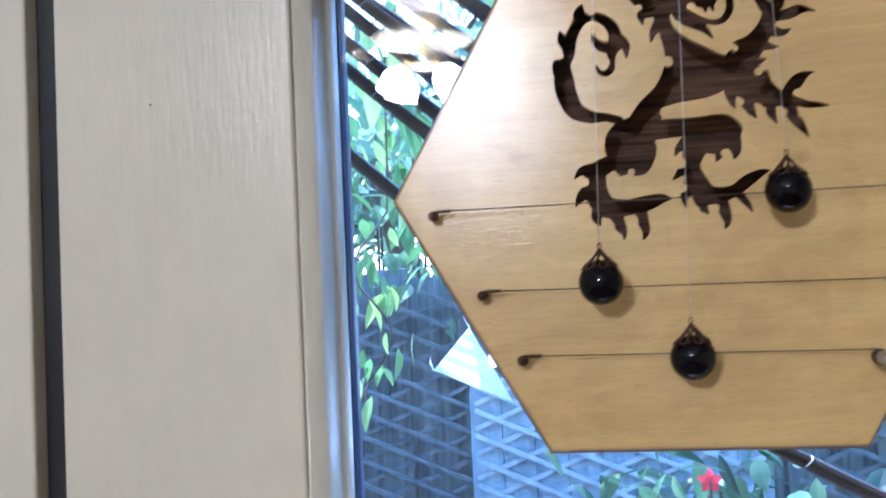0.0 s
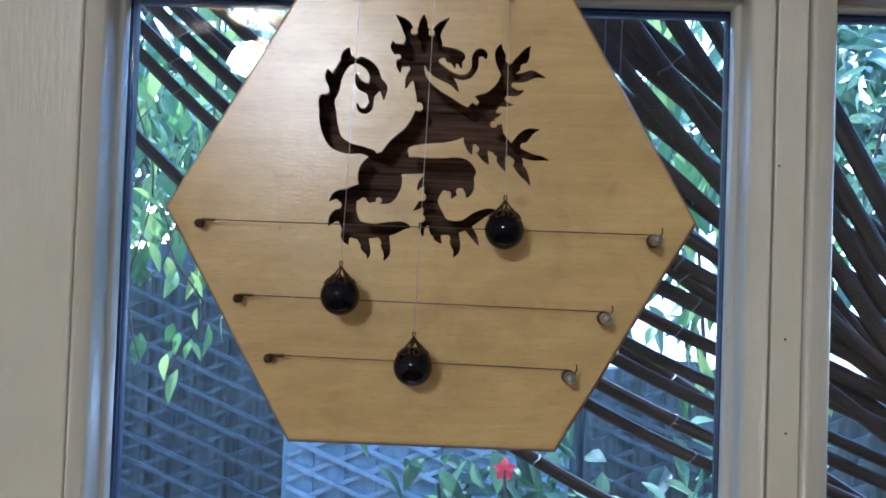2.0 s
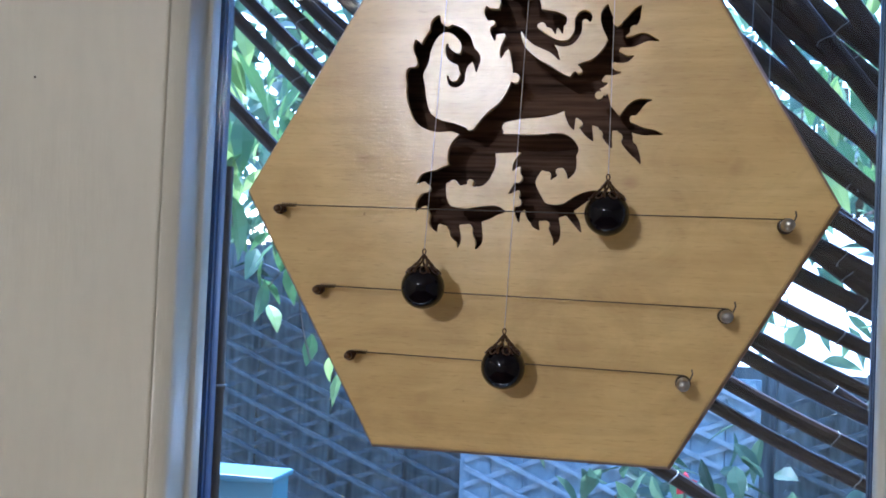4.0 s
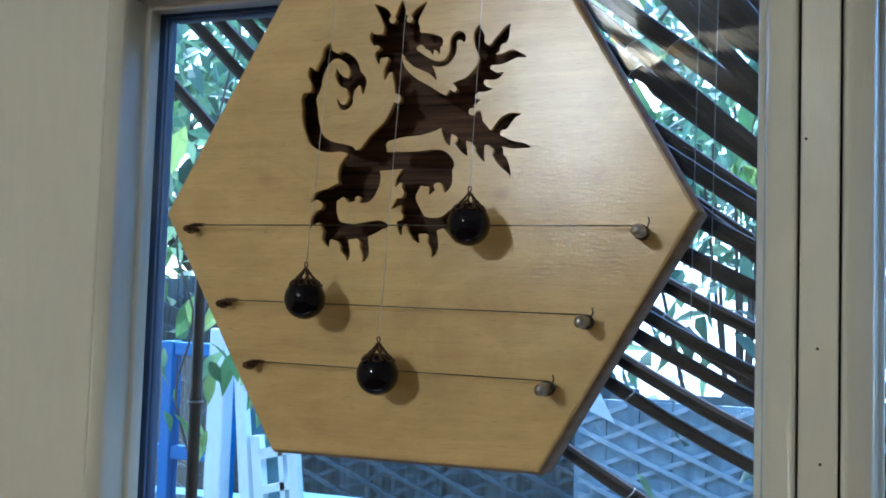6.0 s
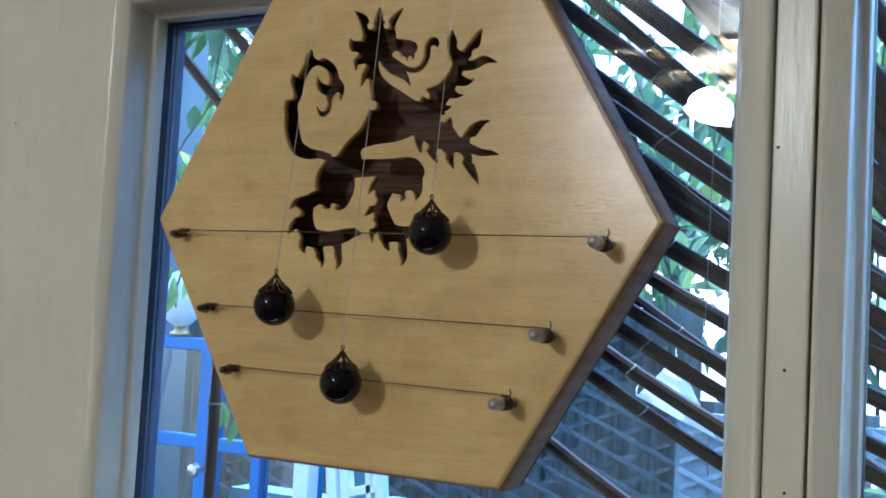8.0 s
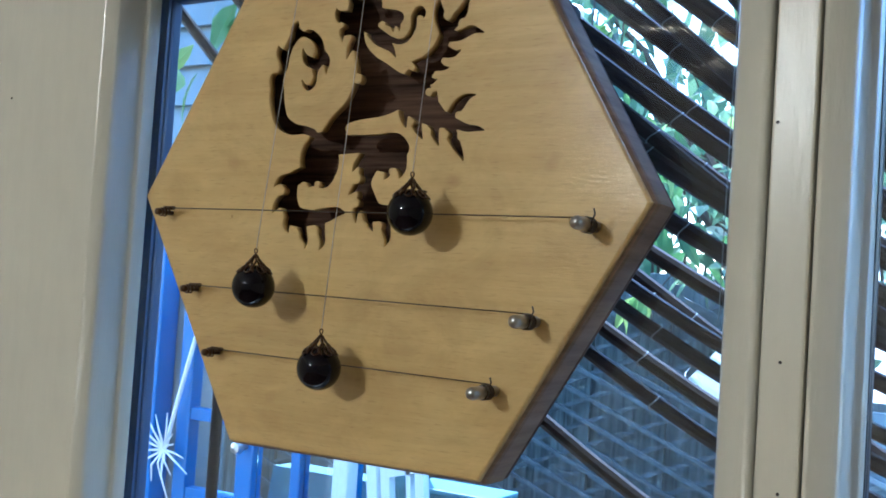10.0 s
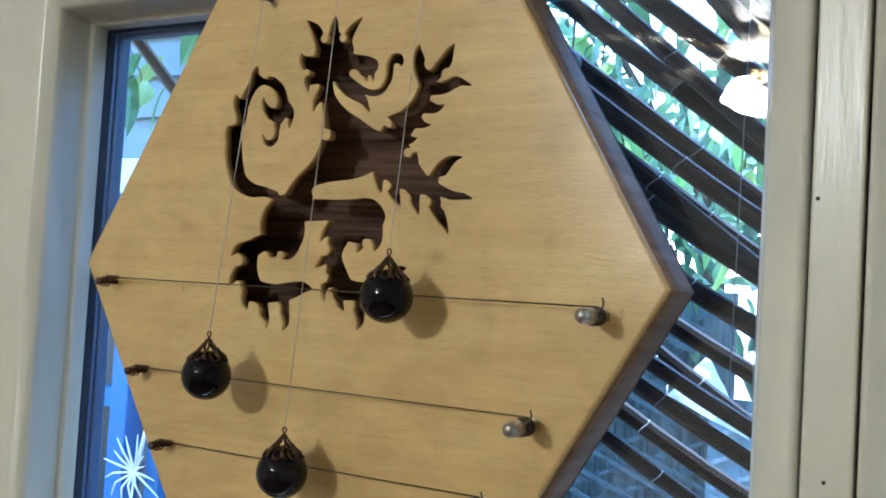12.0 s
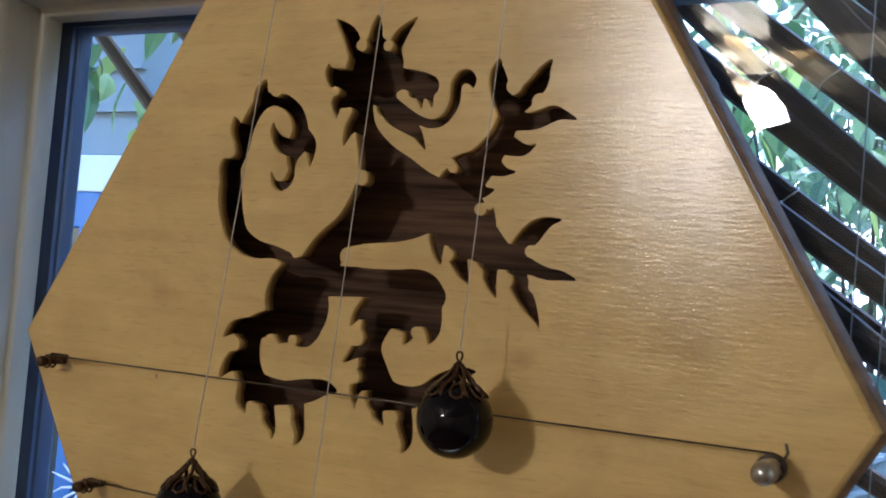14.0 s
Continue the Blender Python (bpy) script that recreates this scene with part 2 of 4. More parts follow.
structure("wall_north_b", box(DR + 0.008, X1, 0.010, 0.060, 0, CH), WALLP, "smooth cream painted wall beside the glazed door", "wall")
structure("wall_north_c", box(DL - 0.0085, DR + 0.008, 0.010, 0.060, DT + 0.006, CH), WALLP, "smooth cream painted wall above the glazed door", "wall")

# ---- glazed door ----
door = thing("door_1", (0.4, 0.03, 0), "cream painted glazed door with moulded panes, closed", "door", kind="structure")


def dpart(name, bm, material, label="", smooth=False, parent=None):
    ob = part(name, bm, material, None, label, smooth)
    ob.parent = parent or door
    ob.matrix_parent_inverse = door.matrix_basis.inverted() if not parent else Matrix()
    if not parent:
        ob.matrix_parent_inverse = Matrix.Translation(-door.location)
    return ob


P1, P2 = (-0.177, 0.165), (0.221, 0.563)  # the panes' clear widths
PT, PB = C + 0.1225, C - 0.62
MW = 0.0165
YF = 0.010
dpart("stile", box(DL + 0.0085, P1[0] - MW - 0.0012, YF, 0.034, 0.01, DT, 0.0015), CREAM)
dpart("stile", box(P1[1] + 0.0198, P2[0] - 0.0198, YF, 0.034, PB, PT + MW, 0.001), CREAM)
dpart("stile", box(P2[1] + MW, DR, YF, 0.034, 0.01, DT, 0.0015), CREAM)
dpart("rail", box(P1[0] - MW, P2[1] + MW, YF, 0.034, PT + MW + 0.0011, DT, 0.001), CREAM)
dpart("rail", box(P1[0] - MW, P2[1] + MW, YF, 0.034, 0.01, PB - MW, 0.001), CREAM)
dpart("weather_strip", box(DL - 0.0085, DL + 0.0085, 0.022, 0.06, 0.0, DT), SEAL, "black rubber weather strip")
dpart("weather_strip", box(DL + 0.0085, DR, 0.036, 0.06, DT - 0.004, DT + 0.006), SEAL, "black rubber weather strip")

# moulding: inward distance from the outer edge, and depth
MOULD = [(0.0, 0.0135), (0.0005, 0.0090), (0.0014, 0.0074), (0.0030, 0.0070), (0.0085, 0.0071), (0.0110, 0.0075), (0.0119, 0.0088),
         (0.0125, 0.0125), (0.0129, 0.0195), (0.0132, 0.0240), (0.0135, 0.0256), (0.0140, 0.0258), (0.0156, 0.0262), (0.0163, 0.0272), (0.0165, 0.0345)]
MM = 0.0187  # width of the mouldings that flank the mullion


def moulding(p, along):
    """One mitred side of a pane's moulding."""
    wl, wr = (MW, MM) if p is P1 else (MM, MW)
    xa, xb = p[0] - wl, p[1] + wr
    za, zb = PB - MW, PT + MW
    kl, kr = wl / MW, wr / MW
    bm = bmesh.new()
    prof = MOULD + [(0.0165, 0.0352), (0.0, 0.0352)]
    ends = []
    for e in (0, 1):
        ring = []
        for d, y in prof:
            if along == "left":
                v = (xa + d * kl, y, (za + d, zb - d)[e])
            elif along == "right":
                v = (xb - d * kr, y, (za + d, zb - d)[e])
            elif along == "top":
                v = ((xa + d * kl, xb - d * kr)[e], y, zb - d)
            else:
                v = ((xa + d * kl, xb - d * kr)[e], y, za + d)
            ring.append(bm.verts.new(v))
        ends.append(ring)
    n = len(prof)
    for i in range(n):
        bm.faces.new((ends[0][i], ends[0][(i + 1) % n], ends[1][(i + 1) % n], ends[1][i]))
    bm.faces.new(ends[0])
    bm.faces.new(ends[1])
    return bm


def bowed_pane(p, n=28):
    """A pane whose faces bow by a few millimetres across its width."""
    bm = bmesh.new()
    mid = (p[0] + p[1]) / 2
    rows = []
    for k in range(n + 1):
        x = p[0] - 0.006 + (p[1] - p[0] + 0.012) * k / n
        u = x - mid
        y = 0.0404 + 0.0087 * u - 0.0880 * u * u
        rows.append([bm.verts.new((x, y + o, z)) for o, z in ((-0.0014, PB - 0.008), (-0.0014, PT + 0.008), (0.0014, PT + 0.008), (0.0014, PB - 0.008))])
    for q in (0, 2):
        for a, b in zip(rows, rows[1:]):
            bm.faces.new((a[q], a[q + 1], b[q + 1], b[q]))
    return bm


for p in (P1, P2):
    for side in ("left", "right", "top", "bottom"):
        ob = dpart("moulding", moulding(p, side), CREAM, smooth=False)
        for poly in ob.data.polygons:
            poly.use_smooth = len(poly.vertices) == 4
    pane = dpart("pane", bowed_pane(p), GLASS, "clear, slightly bowed window glass")
    for k, poly in enumerate(pane.data.polygons):
        poly.use_smooth = True
        if (poly.normal.y > 0) == (k < 28):  # the room's face looks to -y, the garden's to +y
            poly.flip()
    pane.data.update()
    pane.visible_shadow = False
    # spacer and outer blue frame round each pane; right and mullion-side spacers darkened
    for n, b, m in (("spacer", (p[0] - 0.009, p[0] - 0.0005, 0.0425, 0.0443, PB, PT), BLUE if p is P1 else BLUE_DEEP), ("spacer", (p[1] + 0.0005, p[1] + 0.009, 0.0425, 0.0443, PB, PT), BLUE_DEEP),
                    ("spacer", (p[0] - 0.009, p[1] + 0.009, 0.0425, 0.0443, PT, PT + 0.009), BLUE)):
        dpart(n, box(*b), m)
dpart("outer_frame", box(DL + 0.009, P1[0] + 0.001, 0.0445, 0.053, 0.01, DT, 0.002), BLUE, "blue painted outer face")
dpart("outer_frame", box(P1[1], P2[0], 0.0445, 0.053, 0.01, PT, 0.002), BLUE_DEEP, "outer face in a darkened blue")
dpart("outer_frame", box(P2[1], DR, 0.0445, 0.053, 0.01, DT, 0.002), BLUE)
dpart("outer_frame", box(P1[0] + 0.001, P2[1], 0.0445, 0.053, PT - 0.002, DT, 0.002), BLUE)
dpart("outer_frame", box(P1[0] + 0.001, P2[1], 0.0445, 0.053, 0.01, PB, 0.002), BLUE)
# nail heads and specks in the paint
for x, z in ((0.187, 0.033), (0.1925, -0.06), (0.194, -0.11), (0.2115, 0.018), (-0.272, 0.06)):
    dpart("nail_head", lathe([(0.0, 0.0005), (0.0005, 0.0004), (0.0007, 0.0), (0.0007, -0.001)], Matrix.Translation((x, YF - 0.0001 if x < 0.2 else 0.0078, C + z)) @ Matrix.Rotation(radians(90), 4, "X"), 8), BARK, "small dark nail head")

# ---- the harp ----
R = 0.14
harp = thing("door_harp", (0, 0.027, C), "hexagonal varnished birch door harp with a cut-out heraldic beast", "door harp")


def hpart(name, bm, material, label="", smooth=False):
    """Coordinates from the plaque's front centre; y is depth behind its face."""
    ob = part(name, bm, material, harp, label, smooth)
    ob.matrix_parent_inverse = Matrix.Translation((0, -0.027, 0))
    return ob


STROKES, SPARES = [], []


def stroke(*pts):
    STROKES.append(pts)


def spare(*pts):
    SPARES.append(pts)


# the beast, drawn as tapering brush strokes: x, z, width in millimetres
stroke((-31.6, 31.6, 4.0), (-37.0, 33.4, 3.7), (-44.6, 34.2, 5.8), (-51.6, 38.0, 8.0), (-55.0, 45.7, 9.1), (-56.1, 52.6, 9.1), (-55.9, 59.6, 6.3), (-53.2, 65.8, 6.0), (-52.2, 71.2, 5.6), (-49.8, 76.6, 5.2), (-46.7, 80.6, 5.2), (-41.7, 81.9, 3.8), (-36.9, 80.5, 4.4), (-32.8, 76.9, 5.1), (-31.1, 72.3, 5.7), (-31.4, 67.8, 6.7), (-32.9, 64.0, 4.4), (-33.1, 60.2, 2.7), (-33.6, 56.4, 3.0), (-36.2, 54.3, 2.7), (-39.1, 55.2, 1.7), (-40.6, 58.6, 0.3))
stroke((-56.4, 55.0, 8.1), (-58.8, 59.6, 5.0), (-59.5, 62.6, 0.4))
stroke((-52.7, 67.3, 5.2), (-55.8, 72.1, 4.6), (-57.0, 76.3, 0.4))
stroke((-47.6, 79.6, 4.5), (-47.3, 84.2, 4.9), (-45.8, 88.3, 0.3))
stroke((-30.3, 70.0, 6.1), (-26.7, 66.9, 4.3), (-26.3, 60.6, 0.3))
stroke((-34.2, 66.3, 5.1), (-38.5, 67.9, 4.4), (-41.1, 71.7, 2.0), (-41.2, 74.4, 0.3))
stroke((-22.7, 28.8, 9.9), (-17.0, 34.9, 12.1), (-8.8, 42.4, 12.2), (-1.8, 52.0, 15.9), (-1.7, 60.7, 13.4), (-5.6, 68.8, 8.4), (-8.3, 76.2, 6.5))
stroke((-1.4, 47.3, 19.7), (9.6, 48.4, 17.5), (17.8, 49.8, 14.1), (24.4, 49.9, 15.2), (31.3, 43.6, 13.5))
stroke((-4.1, 68.0, 7.4), (5.0, 58.9, 12.0), (14.2, 53.4, 11.8), (20.9, 51.7, 12.2))
stroke((21.2, 48.4, 15.3), (31.5, 41.9, 13.2), (39.8, 36.8, 7.9), (44.5, 36.2, 5.8), (48.5, 34.2, 4.1), (54.0, 32.3, 3.1), (58.5, 32.0, 2.3), (62.8, 31.1, 0.3))
stroke((44.7, 38.0, 4.4), (48.6, 42.4, 5.8), (51.5, 45.2, 4.4), (54.4, 46.6, 2.0), (57.4, 47.2, 0.3))
stroke((45.0, 33.5, 5.2), (47.0, 28.0, 5.5), (49.8, 23.4, 4.1), (51.9, 20.1, 2.0), (53.2, 17.3, 0.3))
stroke((34.7, 41.6, 6.5), (36.6, 45.7, 2.8), (36.7, 49.8, 0.3))
stroke((19.9, 40.6, 5.2), (20.6, 36.1, 2.9), (21.7, 33.0, 0.3))
stroke((26.8, 35.8, 6.0), (28.8, 31.3, 3.5), (30.9, 27.8, 0.3))
stroke((36.6, 33.3, 5.9), (38.0, 28.5, 3.1), (39.8, 24.5, 0.3))
stroke((20.6, 52.3, 11.6), (28.2, 58.7, 11.5), (33.6, 64.3, 8.7), (37.2, 69.4, 7.2), (39.1, 74.3, 6.5), (39.6, 77.7, 5.3))
stroke((30.5, 62.9, 6.0), (26.1, 63.6, 3.2), (22.7, 63.7, 0.3))
stroke((30.4, 55.5, 5.4), (33.6, 54.2, 2.8), (36.7, 55.1, 0.3))
stroke((36.2, 61.5, 4.8), (39.5, 60.1, 2.1), (42.6, 60.2, 0.3))
stroke((40.8, 67.3, 5.0), (44.9, 66.4, 2.8), (48.3, 68.0, 0.3))
stroke((38.4, 77.1, 4.8), (36.4, 82.7, 6.0), (35.1, 87.0, 5.0), (34.9, 90.1, 2.5), (35.6, 92.3, 0.3))
stroke((40.4, 77.7, 4.5), (44.0, 81.1, 5.9), (47.6, 85.1, 5.5), (49.3, 88.9, 3.1), (51.1, 91.7, 0.3))
stroke((41.8, 74.2, 4.4), (47.6, 74.7, 4.8), (52.1, 76.4, 4.5), (55.4, 76.3, 2.4), (59.6, 75.0, 0.3))
stroke((-11.1, 91.1, 9.8), (-13.4, 96.7, 5.8), (-16.0, 101.8, 4.7), (-21.1, 106.6, 0.3))
stroke((-5.5, 93.1, 11.3), (-6.5, 99.1, 5.4), (-6.4, 103.2, 3.8), (-6.2, 107.2, 0.3))
stroke((0.7, 92.1, 6.4), (0.3, 96.5, 4.9), (2.8, 101.2, 3.8), (7.3, 105.8, 0.3))
stroke((-6.7, 93.5, 14.0), (-5.0, 87.9, 17.1), (-7.1, 81.4, 12.3), (-7.9, 75.5, 7.1))
stroke((-12.9, 87.5, 6.6), (-18.6, 87.7, 6.6), (-22.1, 90.0, 2.8), (-22.3, 92.5, 0.3))
stroke((-14.6, 82.3, 6.6), (-18.3, 80.5, 3.9), (-17.9, 75.7, 0.3))
stroke((-9.7, 75.8, 6.5), (-13.1, 72.1, 3.5), (-14.6, 67.2, 0.3))
stroke((1.9, 87.6, 6.4), (9.8, 85.4, 7.9), (13.5, 85.0, 5.9))
stroke((10.4, 82.2, 2.5), (11.3, 78.7, 0.3))
stroke((13.7, 82.4, 2.5), (14.7, 78.8, 0.3))
stroke((-1.0, 81.5, 4.2), (5.3, 77.8, 2.8), (10.7, 75.0, 2.2), (14.9, 73.9, 2.5), (19.0, 75.1, 2.8), (21.9, 79.7, 3.1), (22.2, 85.4, 3.4), (24.5, 87.7, 4.0), (27.0, 86.6, 2.7), (27.5, 84.2, 0.3))
stroke((-2.0, 83.4, 8.0), (1.1, 77.0, 5.4), (5.7, 73.7, 4.1), (10.1, 71.3, 3.4), (13.6, 66.2, 0.3))
stroke((-22.4, 25.4, 9.2), (-5.6, 26.1, 8.6), (8.1, 26.5, 8.4), (16.5, 26.1, 8.9), (20.4, 23.4, 7.6))
stroke((17.6, 22.9, 12.2), (13.8, 18.9, 10.2), (9.8, 17.6, 9.3))
stroke((19.1, 19.4, 8.5), (20.9, 14.1, 4.7), (19.9, 9.7, 0.3))
stroke((11.5, 17.0, 6.8), (13.5, 12.9, 4.0), (11.7, 9.0, 0.3))
stroke((5.2, 21.0, 13.1), (2.1, 14.4, 9.7), (0.8, 7.2, 7.2), (2.5, 0.1, 9.4), (6.7, -5.7, 9.0), (12.7, -6.4, 6.8), (19.2, -4.9, 5.2), (25.4, -0.6, 5.1), (31.5, 2.6, 3.0), (35.4, 3.5, 0.3))
stroke((-0.6, 19.3, 6.3), (-4.7, 16.3, 3.0), (-6.5, 12.9, 0.3))
stroke((-0.8, 8.5, 6.3), (-5.0, 4.7, 3.0), (-8.1, 1.9, 0.3))
stroke((-0.5, -1.6, 6.3), (-3.3, -6.1, 3.4), (-2.7, -11.6, 0.3))
stroke((3.5, -7.0, 6.2), (4.7, -11.5, 4.0), (7.2, -15.1, 0.3))
stroke((12.5, -7.8, 6.5), (14.6, -14.7, 5.0), (15.4, -18.8, 2.9), (14.1, -22.1, 0.3))
stroke((20.9, -6.1, 3.9), (24.6, -11.1, 2.8), (26.9, -15.4, 0.3))
stroke((-26.1, 26.5, 11.6), (-27.4, 20.2, 21.9), (-26.1, 16.1, 21.2), (-31.3, 12.9, 13.3))
stroke((-21.7, 12.1, 10.5), (-22.0, 7.4, 4.3), (-26.1, 5.0, 0.3))
stroke((-31.0, 9.9, 7.3), (-30.6, 6.2, 3.5), (-31.8, 2.9, 0.3))
stroke((-33.1, 12.1, 8.4), (-41.2, 9.4, 7.8), (-44.0, 4.7, 10.2), (-43.3, -2.8, 10.5), (-38.9, -9.0, 9.8), (-29.1, -9.6, 7.3), (-20.1, -8.1, 6.8), (-14.0, -6.5, 4.2), (-9.7, -6.9, 0.6))
stroke((-43.7, 9.3, 5.8), (-49.8, 8.8, 3.7), (-53.5, 5.3, 0.3))
stroke((-45.5, 0.1, 7.5), (-50.7, -3.2, 4.5), (-53.5, -7.8, 0.3))
stroke((-41.9, -8.7, 6.8), (-44.1, -13.4, 4.4), (-42.4, -17.5, 0.3))
stroke((-35.4, -11.3, 5.7), (-33.5, -17.8, 5.1), (-31.7, -21.4, 2.4), (-31.9, -24.7, 0.3))
stroke((-23.9, -10.4, 5.6), (-22.8, -16.2, 5.0), (-21.6, -21.3, 3.1), (-23.2, -25.2, 0.3))
spare((-5.0, 79.5, 0.6), (-2.6, 73.9, 2.2), (3.6, 68.6, 3.2), (11.6, 64.6, 4.1), (18.7, 59.1, 1.8))
spare((-9.8, 33.6, 5.2), (-2.8, 34.0, 7.3), (8.3, 34.6, 8.1))
spare((-7.4, 57.8, 4.2), (-7.2, 57.2, 4.2))
spare((-11.2, 98.1, 3.6), (-11.0, 98.1, 3.6))
spare((-1.9, 97.6, 3.2), (-1.7, 97.6, 3.2))
spare((-18.5, 94.3, 5.3), (-18.3, 94.3, 5.3))
spare((-19.4, 84.2, 2.7), (-19.2, 84.1, 2.7))
spare((-14.1, 77.7, 2.3), (-14.0, 77.7, 2.3))
spare((4.6, 82.4, 3.5), (4.8, 82.4, 3.5))
spare((12.4, 79.7, 1.3), (12.6, 79.7, 1.3))
spare((32.9, 49.3, 3.6), (33.1, 49.3, 3.6))
spare((37.1, 56.7, 2.4), (37.2, 56.7, 2.4))
spare((41.1, 62.8, 2.7), (41.3, 62.8, 2.7))
spare((40.3, 84.5, 4.5), (40.5, 84.5, 4.5))
spare((48.4, 80.1, 4.4), (48.6, 80.1, 4.4))
spare((44.9, 70.2, 2.9), (45.1, 70.2, 2.9))
spare((23.1, 60.9, 2.7), (23.3, 60.9, 2.7))
spare((23.9, 35.8, 3.3), (24.1, 35.8, 3.3))
spare((33.3, 31.1, 3.6), (33.5, 31.1, 3.6))
spare((42.6, 29.7, 3.8), (42.7, 29.7, 3.8))
spare((49.3, 38.1, 3.5), (49.4, 38.1, 3.5))
spare((51.3, 28.6, 4.0), (51.4, 28.6, 4.0))
spare((15.7, 12.8, 3.4), (15.9, 12.8, 3.4))
spare((-4.4, 9.5, 4.8), (-4.2, 9.5, 4.8))
spare((-4.2, -2.1, 4.1), (-4.0, -2.1, 4.1))
spare((1.4, -12.6, 3.1), (1.6, -12.6, 3.1))
spare((9.9, -12.5, 4.0), (10.0, -12.5, 4.0))
spare((18.9, -11.0, 3.9), (19.1, -11.0, 3.9))
spare((-27.0, 6.8, 3.0), (-26.8, 6.8, 3.0))
spare((-35.3, 6.4, 3.0), (-35.1, 6.4, 3.0))
spare((-49.3, 3.5, 4.5), (-49.1, 3.5, 4.5))
spare((-48.9, -9.5, 4.5), (-48.7, -9.5, 4.5))
spare((-38.0, -17.7, 3.7), (-37.8, -17.7, 3.7))
spare((-27.6, -16.0, 4.9), (-27.4, -16.0, 4.9))
spare((-17.0, -14.6, 4.5), (-16.8, -14.6, 4.5))
spare((-58.0, 64.9, 4.2), (-57.8, 64.9, 4.2))
spare((-41.6, 84.6, 3.8), (-41.4, 84.6, 3.8))
spare((-36.2, 59.5, 3.7), (-36.0, 59.5, 3.7))
spare((-29.5, 62.2, 2.7), (-29.4, 62.1, 2.7))
spare((-56.1, 79.5, 4.6), (-55.9, 79.5, 4.6))
spare((13.5, 3.3, 11.1), (13.7, 3.3, 11.1))
spare((-28.9, -0.1, 11.6), (-28.7, -0.1, 11.6))


def distance_to(pts, gx, gz):
    """Signed distance from a grid to a tapering stroke."""
    p = np.array(pts)
    dense = []
    n = len(p)
    for i in range(n - 1):
        a, b, c, d = p[max(i - 1, 0)], p[i], p[i + 1], p[min(i + 2, n - 1)]
        for s in np.linspace(0, 1, 7)[:-1]:
            dense.append(0.5 * (2 * b + (c - a) * s + (2 * a - 5 * b + 4 * c - d) * s ** 2 + (3 * b - a - 3 * c + d) * s ** 3))
    dense.append(p[-1])
    best = np.full(gx.shape, 1e3)
    for a, b in zip(dense, dense[1:]):
        ab = b[:2] - a[:2]
        s = np.clip(((gx - a[0]) * ab[0] + (gz - a[1]) * ab[1]) / max(ab @ ab, 1e-6), 0, 1)
        best = np.minimum(best, np.hypot(gx - a[0] - s * ab[0], gz - a[1] - s * ab[1]) - (a[2] + s * (b[2] - a[2])) / 2)
    return best


def beast_loops(step=0.4):
    """The outline of all strokes together, as closed loops in metres."""
    xs, zs = np.arange(-66, 70, step), np.arange(-32, 112, step)
    gx, gz = np.meshgrid(xs, zs, indexing="ij")
    f = np.full(gx.shape, 1e3)
    for s in STROKES:
        f = np.minimum(f, distance_to(s, gx, gz) - 0.22)
    for s in SPARES:
        f = np.maximum(f, -distance_to(s, gx, gz))
    links = {}

    def cross(i, j, k, l):
        t = f[i, j] / (f[i, j] - f[k, l])
        return (xs[i] + t * (xs[k] - xs[i]), zs[j] + t * (zs[l] - zs[j]))

    inside = f < 0
    for i in range(len(xs) - 1):
        for j in range(len(zs) - 1):
            corner = [(i, j), (i + 1, j), (i + 1, j + 1), (i, j + 1)]
            flags = [bool(inside[c]) for c in corner]
            if all(flags) or not any(flags):
                continue
            starts, ends = [], []
            for k in range(4):
                a, b = corner[k], corner[(k + 1) % 4]
                if flags[k] != flags[(k + 1) % 4]:
                    key = (min(a, b), max(a, b))
                    (starts if flags[k] else ends).append(key)
            for s, e in zip(starts, ends if len(ends) == 1 else ends):
                links[s] = e
    loops = []
    while links:
        k, e = next(iter(links.items()))
        chain = []
        while k in links:
            chain.append(k)
            k = links.pop(k)
        pts = np.array([cross(*a, *b) for a, b in chain])
        area = 0.5 * abs(np.sum(pts[:, 0] * np.roll(pts[:, 1], -1) - np.roll(pts[:, 0], -1) * pts[:, 1]))
        if area > 2.5:
            pts = (np.roll(pts, 1, 0) + 2 * pts + np.roll(pts, -1, 0)) / 4
            loops.append(pts[::2] / 1000)
    return loops


def hexagon(r):
    return [(r * math.cos(k * math.pi / 3), r * math.sin(k * math.pi / 3)) for k in range(6)]


def plate(loops, y0, y1, bevel=0.0):
    """A flat plate with holes, between two depths."""
    cu = bpy.data.curves.new("outline", "CURVE")
    cu.dimensions, cu.fill_mode, cu.extrude = "2D", "BOTH", (y1 - y0) / 2 - bevel
    cu.bevel_depth, cu.bevel_resolution = bevel, 1
    for pts in loops:
        s = cu.splines.new("POLY")
        s.points.add(len(pts) - 1)
        for q, (x, z) in zip(s.points, pts):
            q.co = (x, z, 0, 1)
        s.use_cyclic_u = True
    ob = bpy.data.objects.new("outline", cu)
    scene.collection.objects.link(ob)
    me = bpy.data.meshes.new_from_object(ob.evaluated_get(bpy.context.evaluated_depsgraph_get()))
    bpy.data.objects.remove(ob)
    bm = bmesh.new()
    bm.from_mesh(me)
    bmesh.ops.remove_doubles(bm, verts=bm.verts[:], dist=1e-6)
    bmesh.ops.transform(bm, matrix=Matrix.Translation((0, (y0 + y1) / 2, 0)) @ Matrix.Rotation(radians(90), 4, "X"), verts=bm.verts[:])
    return bm


